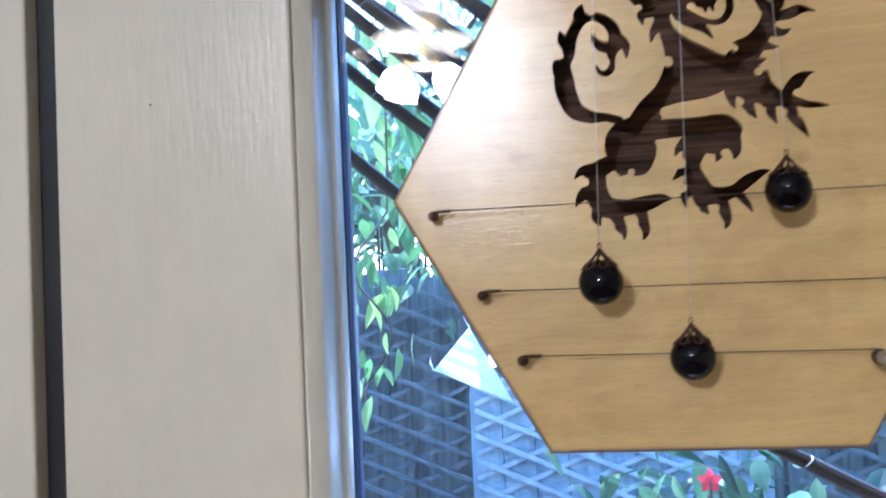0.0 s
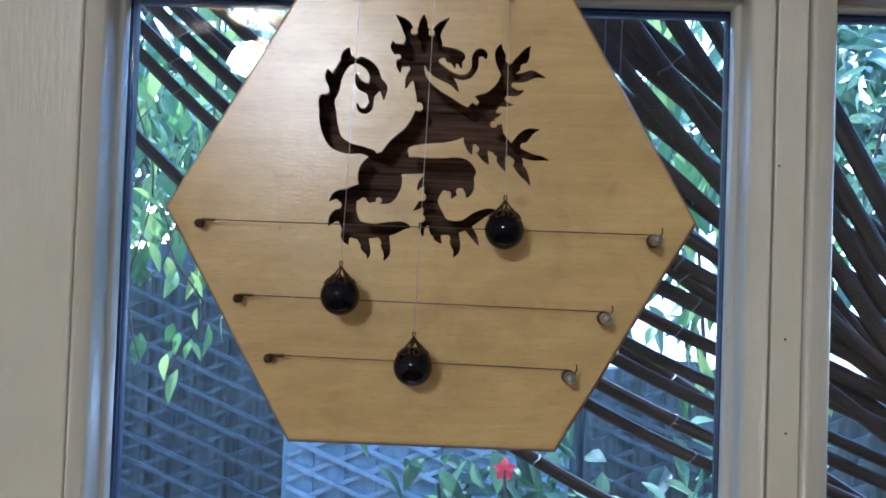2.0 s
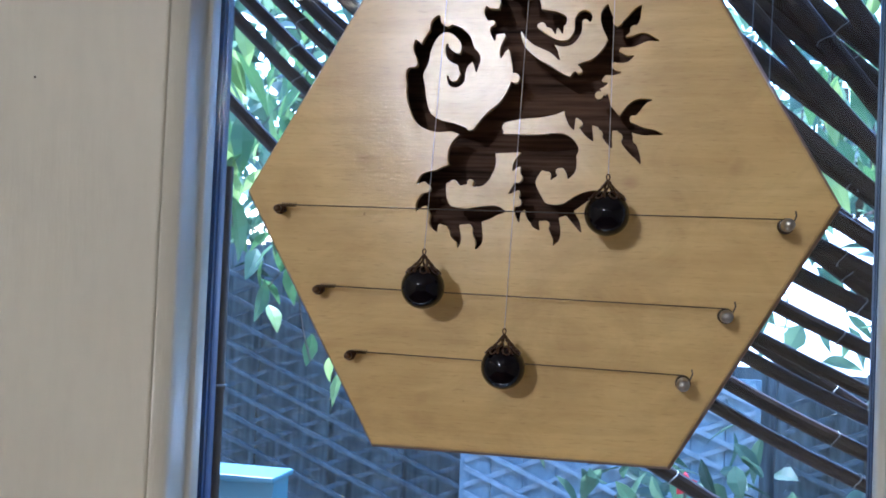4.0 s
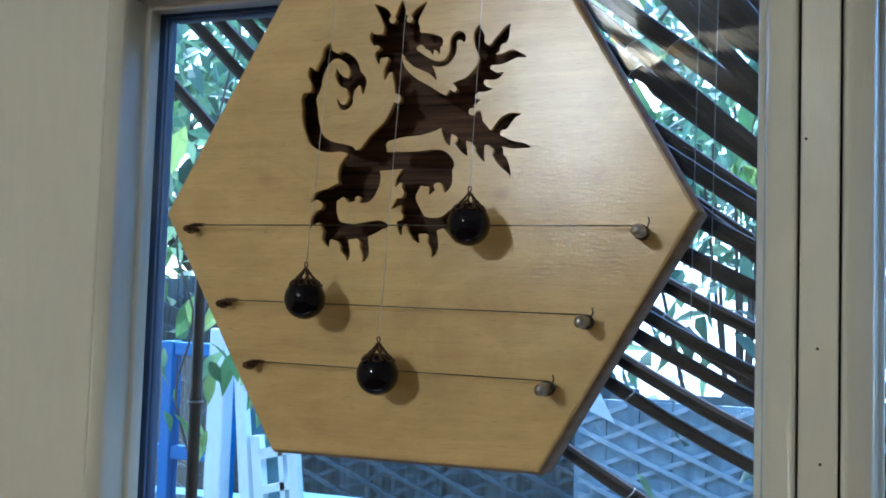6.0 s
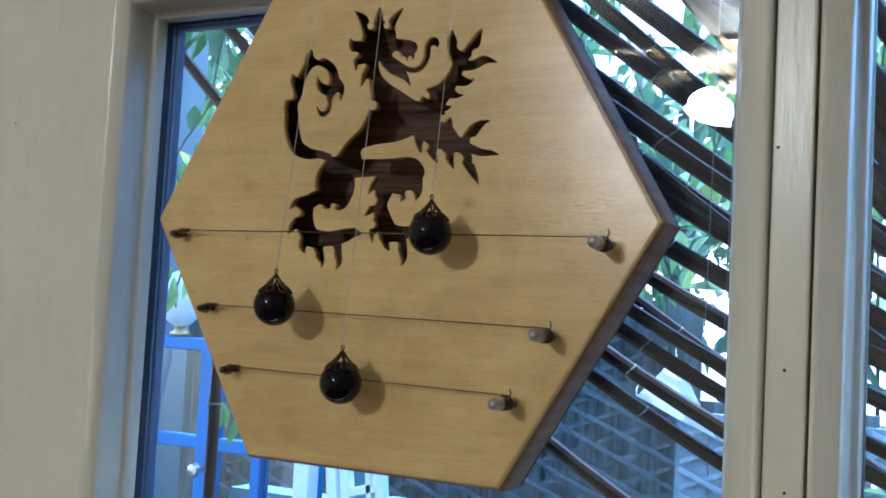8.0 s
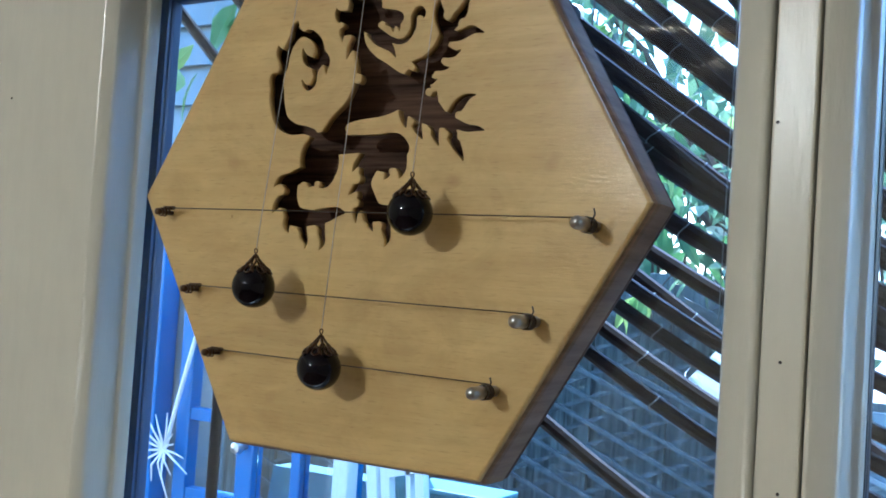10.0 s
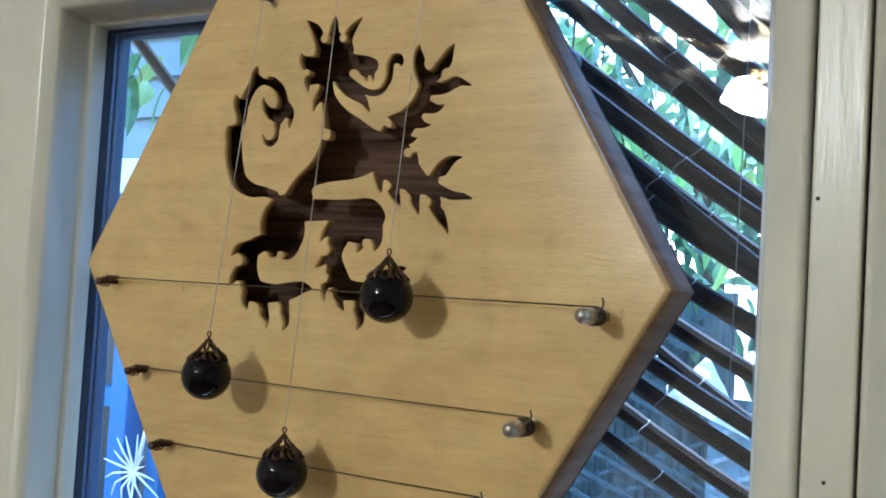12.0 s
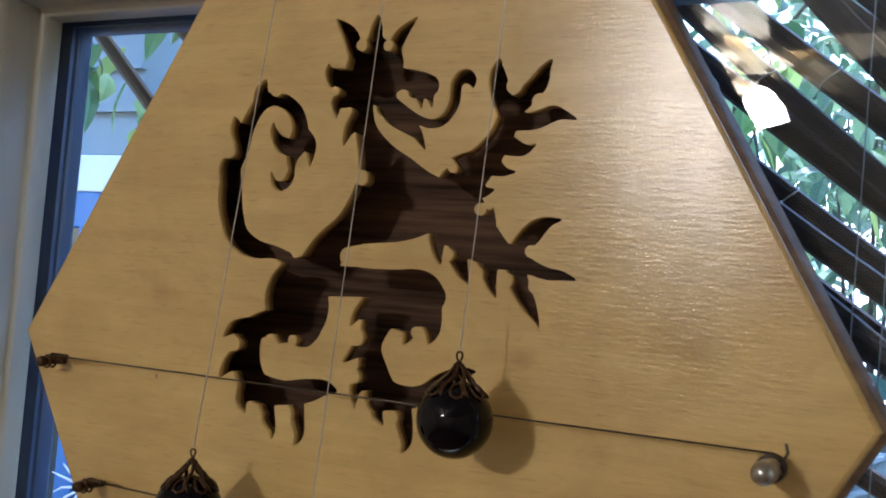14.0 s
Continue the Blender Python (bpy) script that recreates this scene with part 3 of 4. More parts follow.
hpart("soundboard", plate([hexagon(R - 0.0002)] + beast_loops(), 0.0, 0.0045), BIRCH, "varnished birch plywood front with a beast-shaped sound hole")
hpart("back_plate", plate([hexagon(R + 0.0028)], 0.0227, 0.027), WALNUT, "dark brown wooden back")
for k in range(6):
    a, b = (k * math.pi / 3, (k + 1) * math.pi / 3)
    for name, prof, material, label in (
            ("edge_band", ((R - 0.0001, 0.0), (R + 0.0006, 0.0003), (R + 0.0011, 0.0010), (R + 0.0013, 0.0018), (R + 0.0013, 0.0030), (R - 0.0001, 0.0030)), BIRCH, "rounded varnished birch edge"),
            ("side", ((R - 0.0001, 0.00305), (R + 0.0014, 0.00305), (R + 0.0027, 0.0042), (R + 0.0033, 0.0065), (R + 0.0034, 0.0225), (R - 0.014, 0.0225), (R - 0.014, 0.0047), (R - 0.0001, 0.0047)), EDGE, "brown wooden side strip")):
        bm = bmesh.new()
        ring = [[bm.verts.new((r * math.cos(ang), y, r * math.sin(ang))) for r, y in prof] for ang in (a, b)]
        n = len(prof)
        for q in range(n):
            bm.faces.new((ring[0][q], ring[0][(q + 1) % n], ring[1][(q + 1) % n], ring[1][q]))
        bm.faces.new(ring[0])
        bm.faces.new(ring[1])
        hpart(name, bm, material, label)

STRINGS = (((-0.121, -0.009), (0.118, -0.0105)), ((-0.099, -0.048), (0.0935, -0.0515)), ((-0.0815, -0.079), (0.076, -0.0825)))
for (xa, za), (xb, zb) in STRINGS:
    # screw with wire windings
    bm = lathe([(0.0, -0.0115), (0.0016, -0.0112), (0.0019, -0.0098), (0.0016, -0.0085), (0.0012, -0.0078), (0.0012, 0.002)],
               Matrix.Translation((xa, 0, za)) @ Matrix.Rotation(radians(-90), 4, "X"), 12)
    hpart("screw", bm, BRONZE, "dark bronze screw", True)
    coil = [(xa + 0.0021 * math.cos(u), -0.0035 - 0.00038 * u, za + 0.0021 * math.sin(u)) for u in np.linspace(0, 14, 50)]
    hpart("winding", tube(coil, 0.00042, 5), BRONZE, smooth=True)
    # tuning pin
    bm = lathe([(0.0, -0.0228), (0.0016, -0.0226), (0.0025, -0.0215), (0.0029, -0.0195), (0.0029, -0.0125), (0.0024, -0.0120), (0.0024, 0.002)],
               Matrix.Translation((xb, 0, zb)) @ Matrix.Rotation(radians(-90), 4, "X"), 16)
    hpart("tuning_pin", bm, STEEL, "domed steel tuning pin", True)
    coil = [(xb + 0.0031 * math.cos(u), -0.0050 - 0.00024 * u, zb + 0.0031 * math.sin(u)) for u in np.linspace(1.6, 24, 90)]
    coil += [(xb + 0.0040, -0.0115, zb + 0.0045), (xb + 0.0036, -0.012, zb + 0.0066)]
    hpart("winding", tube(coil, 0.0004, 5), WIRE, smooth=True)
    wrap = [(xa + 0.0015 + 0.0004 * u, -0.0075 + 0.0008 * math.cos(u * 2.2), za + 0.0021 + 0.0008 * math.sin(u * 2.2)) for u in np.linspace(0, 18, 110)]
    hpart("winding", tube(wrap, 0.00028, 5), BRONZE, smooth=True)
    hpart("string", tube([(xa, -0.0075, za + 0.0021), (xb, -0.0055, zb + 0.0032)], 0.00029, 6), WIRE, "taut dark steel string", True)

HANG = ((-0.040, 0.1165), (-0.0005, 0.118), (0.039, 0.1178))
for x, z in HANG:
    bm = lathe([(0.0, -0.0095), (0.0012, -0.0093), (0.0019, -0.0082), (0.0020, -0.0072), (0.0013, -0.0064), (0.0010, -0.006), (0.0010, 0.002)],
               Matrix.Translation((x, 0, z)) @ Matrix.Rotation(radians(-90), 4, "X"), 12)
    hpart("hanging_pin", bm, STEEL, "small round-headed steel pin", True)
    coil = [(x + 0.0014 * math.cos(u), -0.0035 - 0.0003 * u, z + 0.0014 * math.sin(u)) for u in np.linspace(0, 9, 30)]
    hpart("knot", tube(coil + [(x + 0.004, -0.004, z - 0.0035)], 0.0003, 5), NYLON, "pale nylon knot")
for x, z in ((0.085, 0.09), (-0.085, 0.09)):
    hpart("bumper", lathe([(0.0, 0.0), (0.004, 0.0), (0.005, 0.003), (0.005, 0.009), (0.0, 0.009)],
                          Matrix.Translation((x, 0.0272, z)) @ Matrix.Rotation(radians(-90), 4, "X"), 16), SEAL, "black rubber bumper", True)

BALL = 0.0101
BALLS = (((-0.0428, -0.0225, -0.0445), 0), ((-0.0045, -0.0185, -0.0795), 1), ((0.0400, -0.0205, -0.0080), 2))
for (x, y, z), h in BALLS:
    t = thing("clapper_bead", (x, y, C + z), "black glass bead with bronze filigree cap hung on nylon cord", "bead", "beads on the door harp")
    part("bead", lathe([(0.0 if k in (0, 24) else BALL * math.sin(k * math.pi / 24), -BALL * math.cos(k * math.pi / 24)) for k in range(25)], None, 32), ONYX, t, "glossy black glass", True)
    bm = bmesh.new()
    for k in range(7):
        a = k * math.tau / 7 + h
        pts = []
        for q in np.linspace(0, 1, 10):
            r = BALL * (0.09 + 0.70 * q ** 1.45)
            b = a + 0.20 * math.sin(q * 6)
            pts.append((r * math.cos(b), r * math.sin(b), BALL * (1.44 - 0.78 * q ** 1.15)))
        part("prong", tube(pts, [0.0004, 0.00045, 0.0004, 0.0006, 0.00045, 0.0007, 0.0005, 0.0008, 0.0009, 0.0003], 6), BRONZE, t, smooth=True)
        # curled leaf between two prongs, lying on the glass
        pts = []
        for q in np.linspace(0, 1, 9):
            th, ph = radians(38 + 15 * math.sin(q * math.tau)), a + 0.45 + 0.26 * math.cos(q * math.tau)
            rr = BALL * 1.035
            pts.append((rr * math.sin(th) * math.cos(ph), rr * math.sin(th) * math.sin(ph), rr * math.cos(th)))
        part("scroll", tube(pts[:-1], 0.0004, 5, closed=True), BRONZE, t, smooth=True)
    lathe([(0.0, BALL * 1.28), (0.0011, BALL * 1.32), (0.0014, BALL * 1.38), (0.0011, BALL * 1.44), (0.0007, BALL * 1.50), (0.0, BALL * 1.52)], None, 10, bm)
    part("cap", bm, BRONZE, t, "open bronze filigree cap", True)
    ring = [(0.0008 * math.cos(u), 0.0003 * math.sin(2 * u), BALL * 1.50 + 0.0013 + 0.0013 * math.sin(u)) for u in np.linspace(0, math.tau, 13)[:-1]]
    part("ring", tube(ring, 0.00032, 5, closed=True), BRONZE, t, smooth=True)
    hx, hz = HANG[h]
    part("cord", tube([(0, 0, BALL * 1.50 + 0.0024), (hx - x, -0.0062 - y, hz - 0.0012 - z)], 0.00017, 6), NYLON, t, "pale nylon cord", True)

# ---- ceiling fan with lamps, behind the camera ----
FX, FY, FZ = -0.47, -2.5, C + 0.578
FS = 1.5  # size of the fan against its drawn profiles
fan = thing("ceiling_fan", (FX, FY, CH), "cream ceiling fan with lit tulip glass shades", "ceiling fan")


def fpart(name, bm, material, label="", smooth=False):
    ob = part(name, bm, material, fan, label, smooth)
    ob.matrix_parent_inverse = Matrix.Translation((-FX, -FY, -CH))
    return ob


fm = Matrix.Translation((FX, FY, FZ)) @ Matrix.Scale(FS, 4)
fpart("rod", lathe([(0.012, 0.18), (0.012, (CH - FZ) / FS - 0.03), (0.05, (CH - FZ) / FS - 0.02), (0.05, (CH - FZ) / FS)], fm, 20), BRASS, "aged brass rod", True)
fpart("motor", lathe([(0.0, 0.104), (0.028, 0.103), (0.032, 0.098), (0.052, 0.098), (0.056, 0.104), (0.066, 0.104), (0.070, 0.099), (0.080, 0.100), (0.088, 0.106), (0.094, 0.120), (0.096, 0.150), (0.09, 0.168), (0.05, 0.18), (0.0, 0.18)], fm, 32), BLADE, "cream motor housing with moulded rings", True)
fpart("lamp_plate", lathe([(0.0, 0.046), (0.016, 0.048), (0.022, 0.056), (0.018, 0.066), (0.011, 0.076), (0.011, 0.0975), (0.0, 0.0975)], fm, 20), BLADE, "cream lamp stem", True)
for k in range(5):
    a = k * math.tau / 5 + 0.15
    rot = fm @ Matrix.Rotation(a, 4, "Z") @ Matrix.Translation((0, 0, 0.12)) @ Matrix.Rotation(radians(10), 4, "X")
    bm = box(0.14, 0.50, -0.05, 0.05, -0.003, 0.003, 0.002)
    bmesh.ops.transform(bm, matrix=rot, verts=bm.verts[:])
    fpart("blade", bm, BLADE, "cream wooden blade")
    bm = box(0.08, 0.16, -0.018, 0.018, -0.006, 0.0, 0.002)
    bmesh.ops.transform(bm, matrix=rot @ Matrix.Translation((0, 0, -0.006)), verts=bm.verts[:])
    fpart("bracket", bm, BRASS)
for k in range(4):
    a = k * math.tau / 4 + 0.75
    m = fm @ Matrix.Rotation(a, 4, "Z") @ Matrix.Translation((0.050, 0, 0.046)) @ Matrix.Rotation(radians(158), 4, "Y")
    fpart("shade", lathe([(0.010, 0.0), (0.019, 0.007), (0.0265, 0.020), (0.0285, 0.034), (0.0265, 0.045), (0.029, 0.053), (0.0, 0.050)], m, 20), GLOW_STRONG if k == 1 else GLOW, "lit frosted tulip glass shade", True)
    fpart("arm", tube([fm @ Vector((0, 0, 0.064)), m @ Vector((0, 0, -0.012)), m @ Vector((0, 0, 0.002))], 0.010, 8), BRASS, smooth=True)

# ---- outside: ground, blind, fence, house wing, plants ----
structure("ground", box(-60, 60, 0.064, 80, -0.06, -0.01), SOIL, "dark shaded garden soil", "ground")


def slat_slope(zr):
    """Slope of a slat where it passes x = 0.2."""
    s = 1 / (1 + math.exp(-(zr - 0.012) / 0.022))
    return math.tan(radians(22 + 31 * s + max(zr - 0.06, 0) * 40))


def slat_height(u, zr, sr, sl):
    """Height of a slat at u from x = 0.2; it steepens to the left."""
    z = C + zr - sr * u
    if u < 0:
        v = max(u, -0.45)
        z += (sl - sr) / 0.8 * v * v - (sl - sr) * 1.125 * (u - v)
    return z


rnd = random.Random(4)
structure("eaves", box(-1.6, 2.6, 0.064, 0.55, C + 0.905, C + 0.96), GREYWOOD, "grey boarded eaves above the door", "eaves")
blind = thing("bamboo_blind", (0.0, 0.225, C + 0.9), "broken dark bamboo blind sagging in a fan of slats", "blind")


def slat(zr, y, width, sr=None, sl=None, x0=-0.62, x1=0.75, seed=0):
    """A half-round bamboo slat, steeper towards the far side, with nodes."""
    r = random.Random(seed)
    sr = sr if sr is not None else slat_slope(zr)
    sl = sl if sl is not None else max(math.tan(radians(42)), sr + 0.08)
    while slat_height(x0 - 0.2, zr, sr, sl) > C + 0.80:
        x0 += 0.02
    bm = bmesh.new()
    rings = []
    n = 44
    knots = [r.uniform(0, 0.14) + k * 0.19 for k in range(-4, 6)]
    for i in range(n + 1):
        x = x0 + (x1 - x0) * i / n
        u = x - 0.2
        uu = max(u, -0.45)
        slope = sr + (sl - sr) * max(min(-uu / 0.4, 1.15), -0.3)
        z = slat_height(u, zr, sr, sl)
        k = 1.0 + 0.10 * max(0.0, 1 - min(abs(x - q) for q in knots) / 0.012)
        w = width * k / 2
        d = Vector((1, 0, -slope)).normalized()
        nrm = Vector((-d.z, 0, d.x))
        ring = []
        for a in (-90, -50, -15, 20, 55, 90):
            ring.append(bm.verts.new(Vector((x, y + 0.003 * math.sin(x * 7 + seed), z)) + nrm * (w * math.sin(radians(a))) + Vector((0, -0.0045 * k * math.cos(radians(a)), 0))))
        rings.append(ring)
    for a, b in zip(rings, rings[1:]):
        for k in range(6):
            bm.faces.new((a[k], a[(k + 1) % 6], b[(k + 1) % 6], b[k]))
    bm.faces.new(rings[0])
    bm.faces.new(rings[-1])
    ob = part("slat", bm, BAMBOO, blind)
    ob.matrix_parent_inverse = Matrix.Translation(-blind.location)
    for p in ob.data.polygons:
        p.use_smooth = False
    # twine ties
    for q in (-0.21 + r.uniform(-0.01, 0.01), 0.075 + r.uniform(-0.02, 0.02), 0.18 + r.uniform(-0.02, 0.02)):
        if q < x0 + 0.02:
            continue
        u = q - 0.2
        uu = max(u, -0.45)
        slope = sr + (sl - sr) * max(min(-uu / 0.4, 1.15), -0.3)
        z = slat_height(u, zr, sr, sl)
        d = Vector((1, 0, -slope)).normalized()
        nrm = Vector((-d.z, 0, d.x))
        c = Vector((q, y, z))
        loop = [c + nrm * (0.53 * width * math.cos(u2)) + Vector((0, -0.0058 * math.sin(u2) if math.sin(u2) > 0 else -0.002 * math.sin(u2), 0)) + d * 0.001 * math.sin(2 * u2) for u2 in np.linspace(0, math.tau, 13)[:-1]]
        part("tie", tube(loop, 0.00045, 5, closed=True), TWINE, ob)


ZR = [-0.225, -0.163, -0.143, -0.119, -0.103, -0.076, -0.051, -0.027, -0.006, 0.022, 0.050, 0.082, 0.118, 0.160, 0.205, 0.250]
for i, zr in enumerate(ZR):
    slat(zr, 0.222 + 0.006 * (i % 3), 0.0092 + 0.0030 * rnd.random() + max(0.0, min(zr, 0.12)) * 0.035, seed=i)
for i in range(6):
    slat(-0.035 + 0.031 * i + rnd.uniform(-0.004, 0.004), 0.244 + 0.004 * (i % 2), 0.0105 + 0.004 * rnd.random(), sr=math.tan(radians(34 + 1.1 * i)), sl=math.tan(radians(38 + i)), seed=50 + i)
# slats that have slipped across the others
slat(-0.04, 0.232, 0.011, sr=math.tan(radians(36)), sl=0.9, seed=31)
slat(-0.118, 0.236, 0.011, sr=math.tan(radians(31)), sl=0.8, seed=32)
slat(0.10, 0.238, 0.012, sr=math.tan(radians(41)), sl=1.0, seed=33)
ob = part("head_rail", box(-0.7, 0.9, 0.205, 0.245, C + 0.868, C + 0.9045, 0.004), BAMBOO, blind)
ob.matrix_parent_inverse = Matrix.Translation(-blind.location)
for x in (0.112, 0.124):
    ob = part("twine", tube([(x, 0.212, C + 0.9), (x + 0.004, 0.211, C + 0.2), (x + 0.001, 0.213, C - 0.05)], 0.00035, 5), TWINE, blind)
    ob.matrix_parent_inverse = Matrix.Translation(-blind.location)
cane = thing("bamboo_cane", (-0.226, 0.165, 0.0), "upright dark bamboo cane beside the door", "cane")
part("stem", tube([(0, 0, 0), (0, 0, 1.678), (0, 0, 1.681), (0, 0, 1.684), (0, 0, 1.687), (-0.001, 0.001, 1.83)], [0.0044, 0.0042, 0.0050, 0.0050, 0.0042, 0.004], 10), BAMBOO, cane, smooth=True)
part("tie", tube([(0.0052 * math.cos(u), 0.0052 * math.sin(u), 1.6825) for u in np.linspace(0, math.tau, 13)[:-1]], 0.0008, 6, closed=True), TWINE, cane, "pale twine tie", True)

# boarded fence with trellis
FY0 = 3.1
fence = thing("garden_fence", (0, FY0, 0), "tall weathered grey board fence behind the plants", "fence")
for k in range(70):
    x = -4.9 + k * 0.14
    ob = part("board", box(x, x + 0.145, FY0 + 0.022 * (k % 2), FY0 + 0.02 + 0.022 * (k % 2), -0.02, (1.86 if x < -0.62 else 1.50) + 0.02 * math.sin(k * 2.1), 0.003), GREYWOOD, fence)
    ob.matrix_parent_inverse = Matrix.Translation(-fence.location)


def trellis(name, x0, x1, z0, z1, y, material, label, pitch=0.20, slope=0.42, w=0.0075):
    t = thing(name, ((x0 + x1) / 2, y, z0), label, "trellis")
    span = (x1 - x0)
    for sgn in (1, -1):
        z = z0 - span * slope
        while z < z1 + span * slope:
            za, zb = (z, z + span * slope) if sgn > 0 else (z + span * slope, z)
            # clip to the panel
            pts = []
            for s in np.linspace(0, 1, 61):
                zz = za + (zb - za) * s
                if z0 <= zz <= z1:
                    pts.append((x0 + span * s, zz))
            if len(pts) > 2:
                bm = bmesh.new()
                (xa, qa), (xb, qb) = pts[0], pts[-1]
                d = Vector((xb - xa, 0, qb - qa)).normalized()
                nn = Vector((-d.z, 0, d.x)) * w
                yy = y + (0.006 if sgn > 0 else -0.006)
                vs = [bm.verts.new(Vector((px, yy + o, pz)) + nn * e) for px, pz in ((xa, qa), (xb, qb)) for o in (-0.005, 0.005) for e in (-1, 1)]
                for f in ((0, 1, 3, 2), (4, 6, 7, 5), (0, 4, 5, 1), (2, 3, 7, 6), (0, 2, 6, 4), (1, 5, 7, 3)):
                    bm.faces.new([vs[i] for i in f])
                ob = part("lath", bm, material, t)
                ob.matrix_parent_inverse = Matrix.Translation(-t.location)
            z += pitch * slope
    return t


trellis("trellis", -2.6, -0.62, 0.2, 1.80, FY0 - 0.03, DARKLAT, "dark diamond trellis on the board fence")
trellis("trellis", -0.60, 0.35, 0.2, 1.47, FY0 - 0.06, LATTICE, "pale diamond trellis panel on the fence")
trellis("trellis", 0.45, 2.6, 0.2, 1.50, FY0 - 0.03, DARKLAT, "dark diamond trellis on the board fence")
PALE = streaky("pale_fence_paint", (0.19, 0.25, 0.29), (0.40, 0.48, 0.54), 0.7, (2, 2, 0.8), 12)
panel = thing("pale_panel", (-0.12, FY0 - 0.03, 0), "pale boarded panel fixed behind a trellis", "panel")
for k in range(9):
    x = -0.62 + 0.11 * k
    ob = part("board", box(x, x + 0.1085, FY0 - 0.045, FY0 - 0.03, -0.01, 1.48, 0.003), PALE, panel)
    ob.matrix_parent_inverse = Matrix.Translation(-panel.location)

# house wing, blue glazed gate, low clad shed
WY = 1.7
OUTBUILDING = paint("white_render", (0.82, 0.83, 0.84), 0.8, 0.08)


def at_root(root):
    def add(name, bm, material, label="", parent=None):
        ob = part(name, bm, material, None, label)
        ob.parent = parent or root
        ob.matrix_parent_inverse = Matrix.Translation(-root.location)
        return ob
    return add


def clad(add, x0, x1, z0, n, y, material=None):
    for k in range(n):
        z = z0 + k * 0.11
        bm = box(x0, x1, y - 0.004, y + 0.03, z, z + 0.112)
        for v in bm.verts:
            if v.co.z > z + 0.05 and v.co.y < y + 0.01:
                v.co.y += 0.018
        add("cladding_board", bm, material or CLAD)


wing = thing("house_wing", (-3.4, WY, 0), "neighbouring house wing with pale cladding and blue frames", "house")
wpart = at_root(wing)
wpart("wall", box(-5.2, -1.74, WY + 0.032, WY + 0.2, 0, 3.1), CLAD, "pale painted wall")
clad(wpart, -5.2, -1.72, 2.12, 9, WY)
wpart("head_trim", box(-5.2, -1.70, WY - 0.03, WY + 0.02, 2.02, 2.115, 0.004), WHITE, "white painted head trim")
for k in range(4):
    x0 = -1.79 - 0.55 * k
    wpart("window_post", box(x0 - 0.06, x0, WY - 0.035, WY + 0.03, 0.02, 2.018, 0.004), BRIGHTBLUE, "bright blue painted post")
    for z in (1.93, 1.45, 1.0, 0.1):
        wpart("window_bar", box(x0 - 0.55, x0 - 0.06, WY - 0.03, WY + 0.03, z, z + (0.088 if z > 1.9 else 0.05), 0.003), BRIGHTBLUE)
    wpart("window_pane", box(x0 - 0.55, x0 - 0.06, WY + 0.012, WY + 0.018, 0.1, 1.93), DARKPANE, "dark reflecting glass")

gate = thing("glazed_gate", (-1.42, WY, 0), "bright blue glazed gate standing beside the house", "gate")
gpart = at_root(gate)
for x, w in ((-1.70, 0.045), (-1.48, 0.055), (-1.315, 0.03), (-1.165, 0.05)):
    gpart("post", box(x - w / 2, x + w / 2, WY - 0.02, WY + 0.025, -0.01, 1.665, 0.004), BRIGHTBLUE)
for xa, xb in ((-1.678, -1.508), (-1.452, -1.33), (-1.30, -1.19)):
    for z in (1.63, 1.38, 1.17, 0.9, 0.2):
        gpart("bar", box(xa, xb, WY - 0.015, WY + 0.02, z, z + 0.032, 0.003), BRIGHTBLUE)
    gpart("pane", box(xa, xb, WY + 0.0, WY + 0.005, 0.2, 1.63), GLASS, "clear glass")
gpart("knob", lathe([(0.0, -0.05), (0.014, -0.045), (0.018, -0.032), (0.009, -0.02), (0.007, 0.0)], Matrix.Translation((-1.475, WY - 0.02, 1.335)) @ Matrix.Rotation(radians(-90), 4, "X"), 14), STEEL, "round metal knob")
SHINY = paint("white_gloss_paint", (0.58, 0.66, 0.70), 0.35, 0.08)
tagged(part("white_post", box(-1.166, -1.122, WY - 0.07, WY - 0.025, -0.01, 1.70, 0.004), SHINY), "white painted timber post beside the gate", "post")
tagged(part("white_stake", tube([(-0.90, WY - 0.06, 0.0), (-1.055, WY - 0.055, 1.31), (-1.092, WY - 0.05, 1.62)], [0.019, 0.019, 0.016], 4), SHINY), "leaning white painted timber stake", "stake")
casement = thing("leaning_casement", (-0.94, WY - 0.05, 0.0), "old white window frame with glazing bars, leaning", "window frame")
cpart = at_root(casement)


def bar(x0, z0, x1, z1, w, name):
    """A flat timber bar of the casement between two points."""
    d = Vector((x1 - x0, 0, z1 - z0)).normalized()
    k = Vector((-d.z, 0, d.x)) * w / 2
    bm = bmesh.new()
    vs = [bm.verts.new(Vector((px, WY - 0.05 + o, pz)) + k * e) for px, pz in ((x0, z0), (x1, z1)) for o in (-0.012, 0.012) for e in (-1, 1)]
    for f in ((0, 1, 3, 2), (4, 6, 7, 5), (0, 4, 5, 1), (2, 3, 7, 6), (0, 2, 6, 4), (1, 5, 7, 3)):
        bm.faces.new([vs[i] for i in f])
    cpart(name, bm, SHINY)


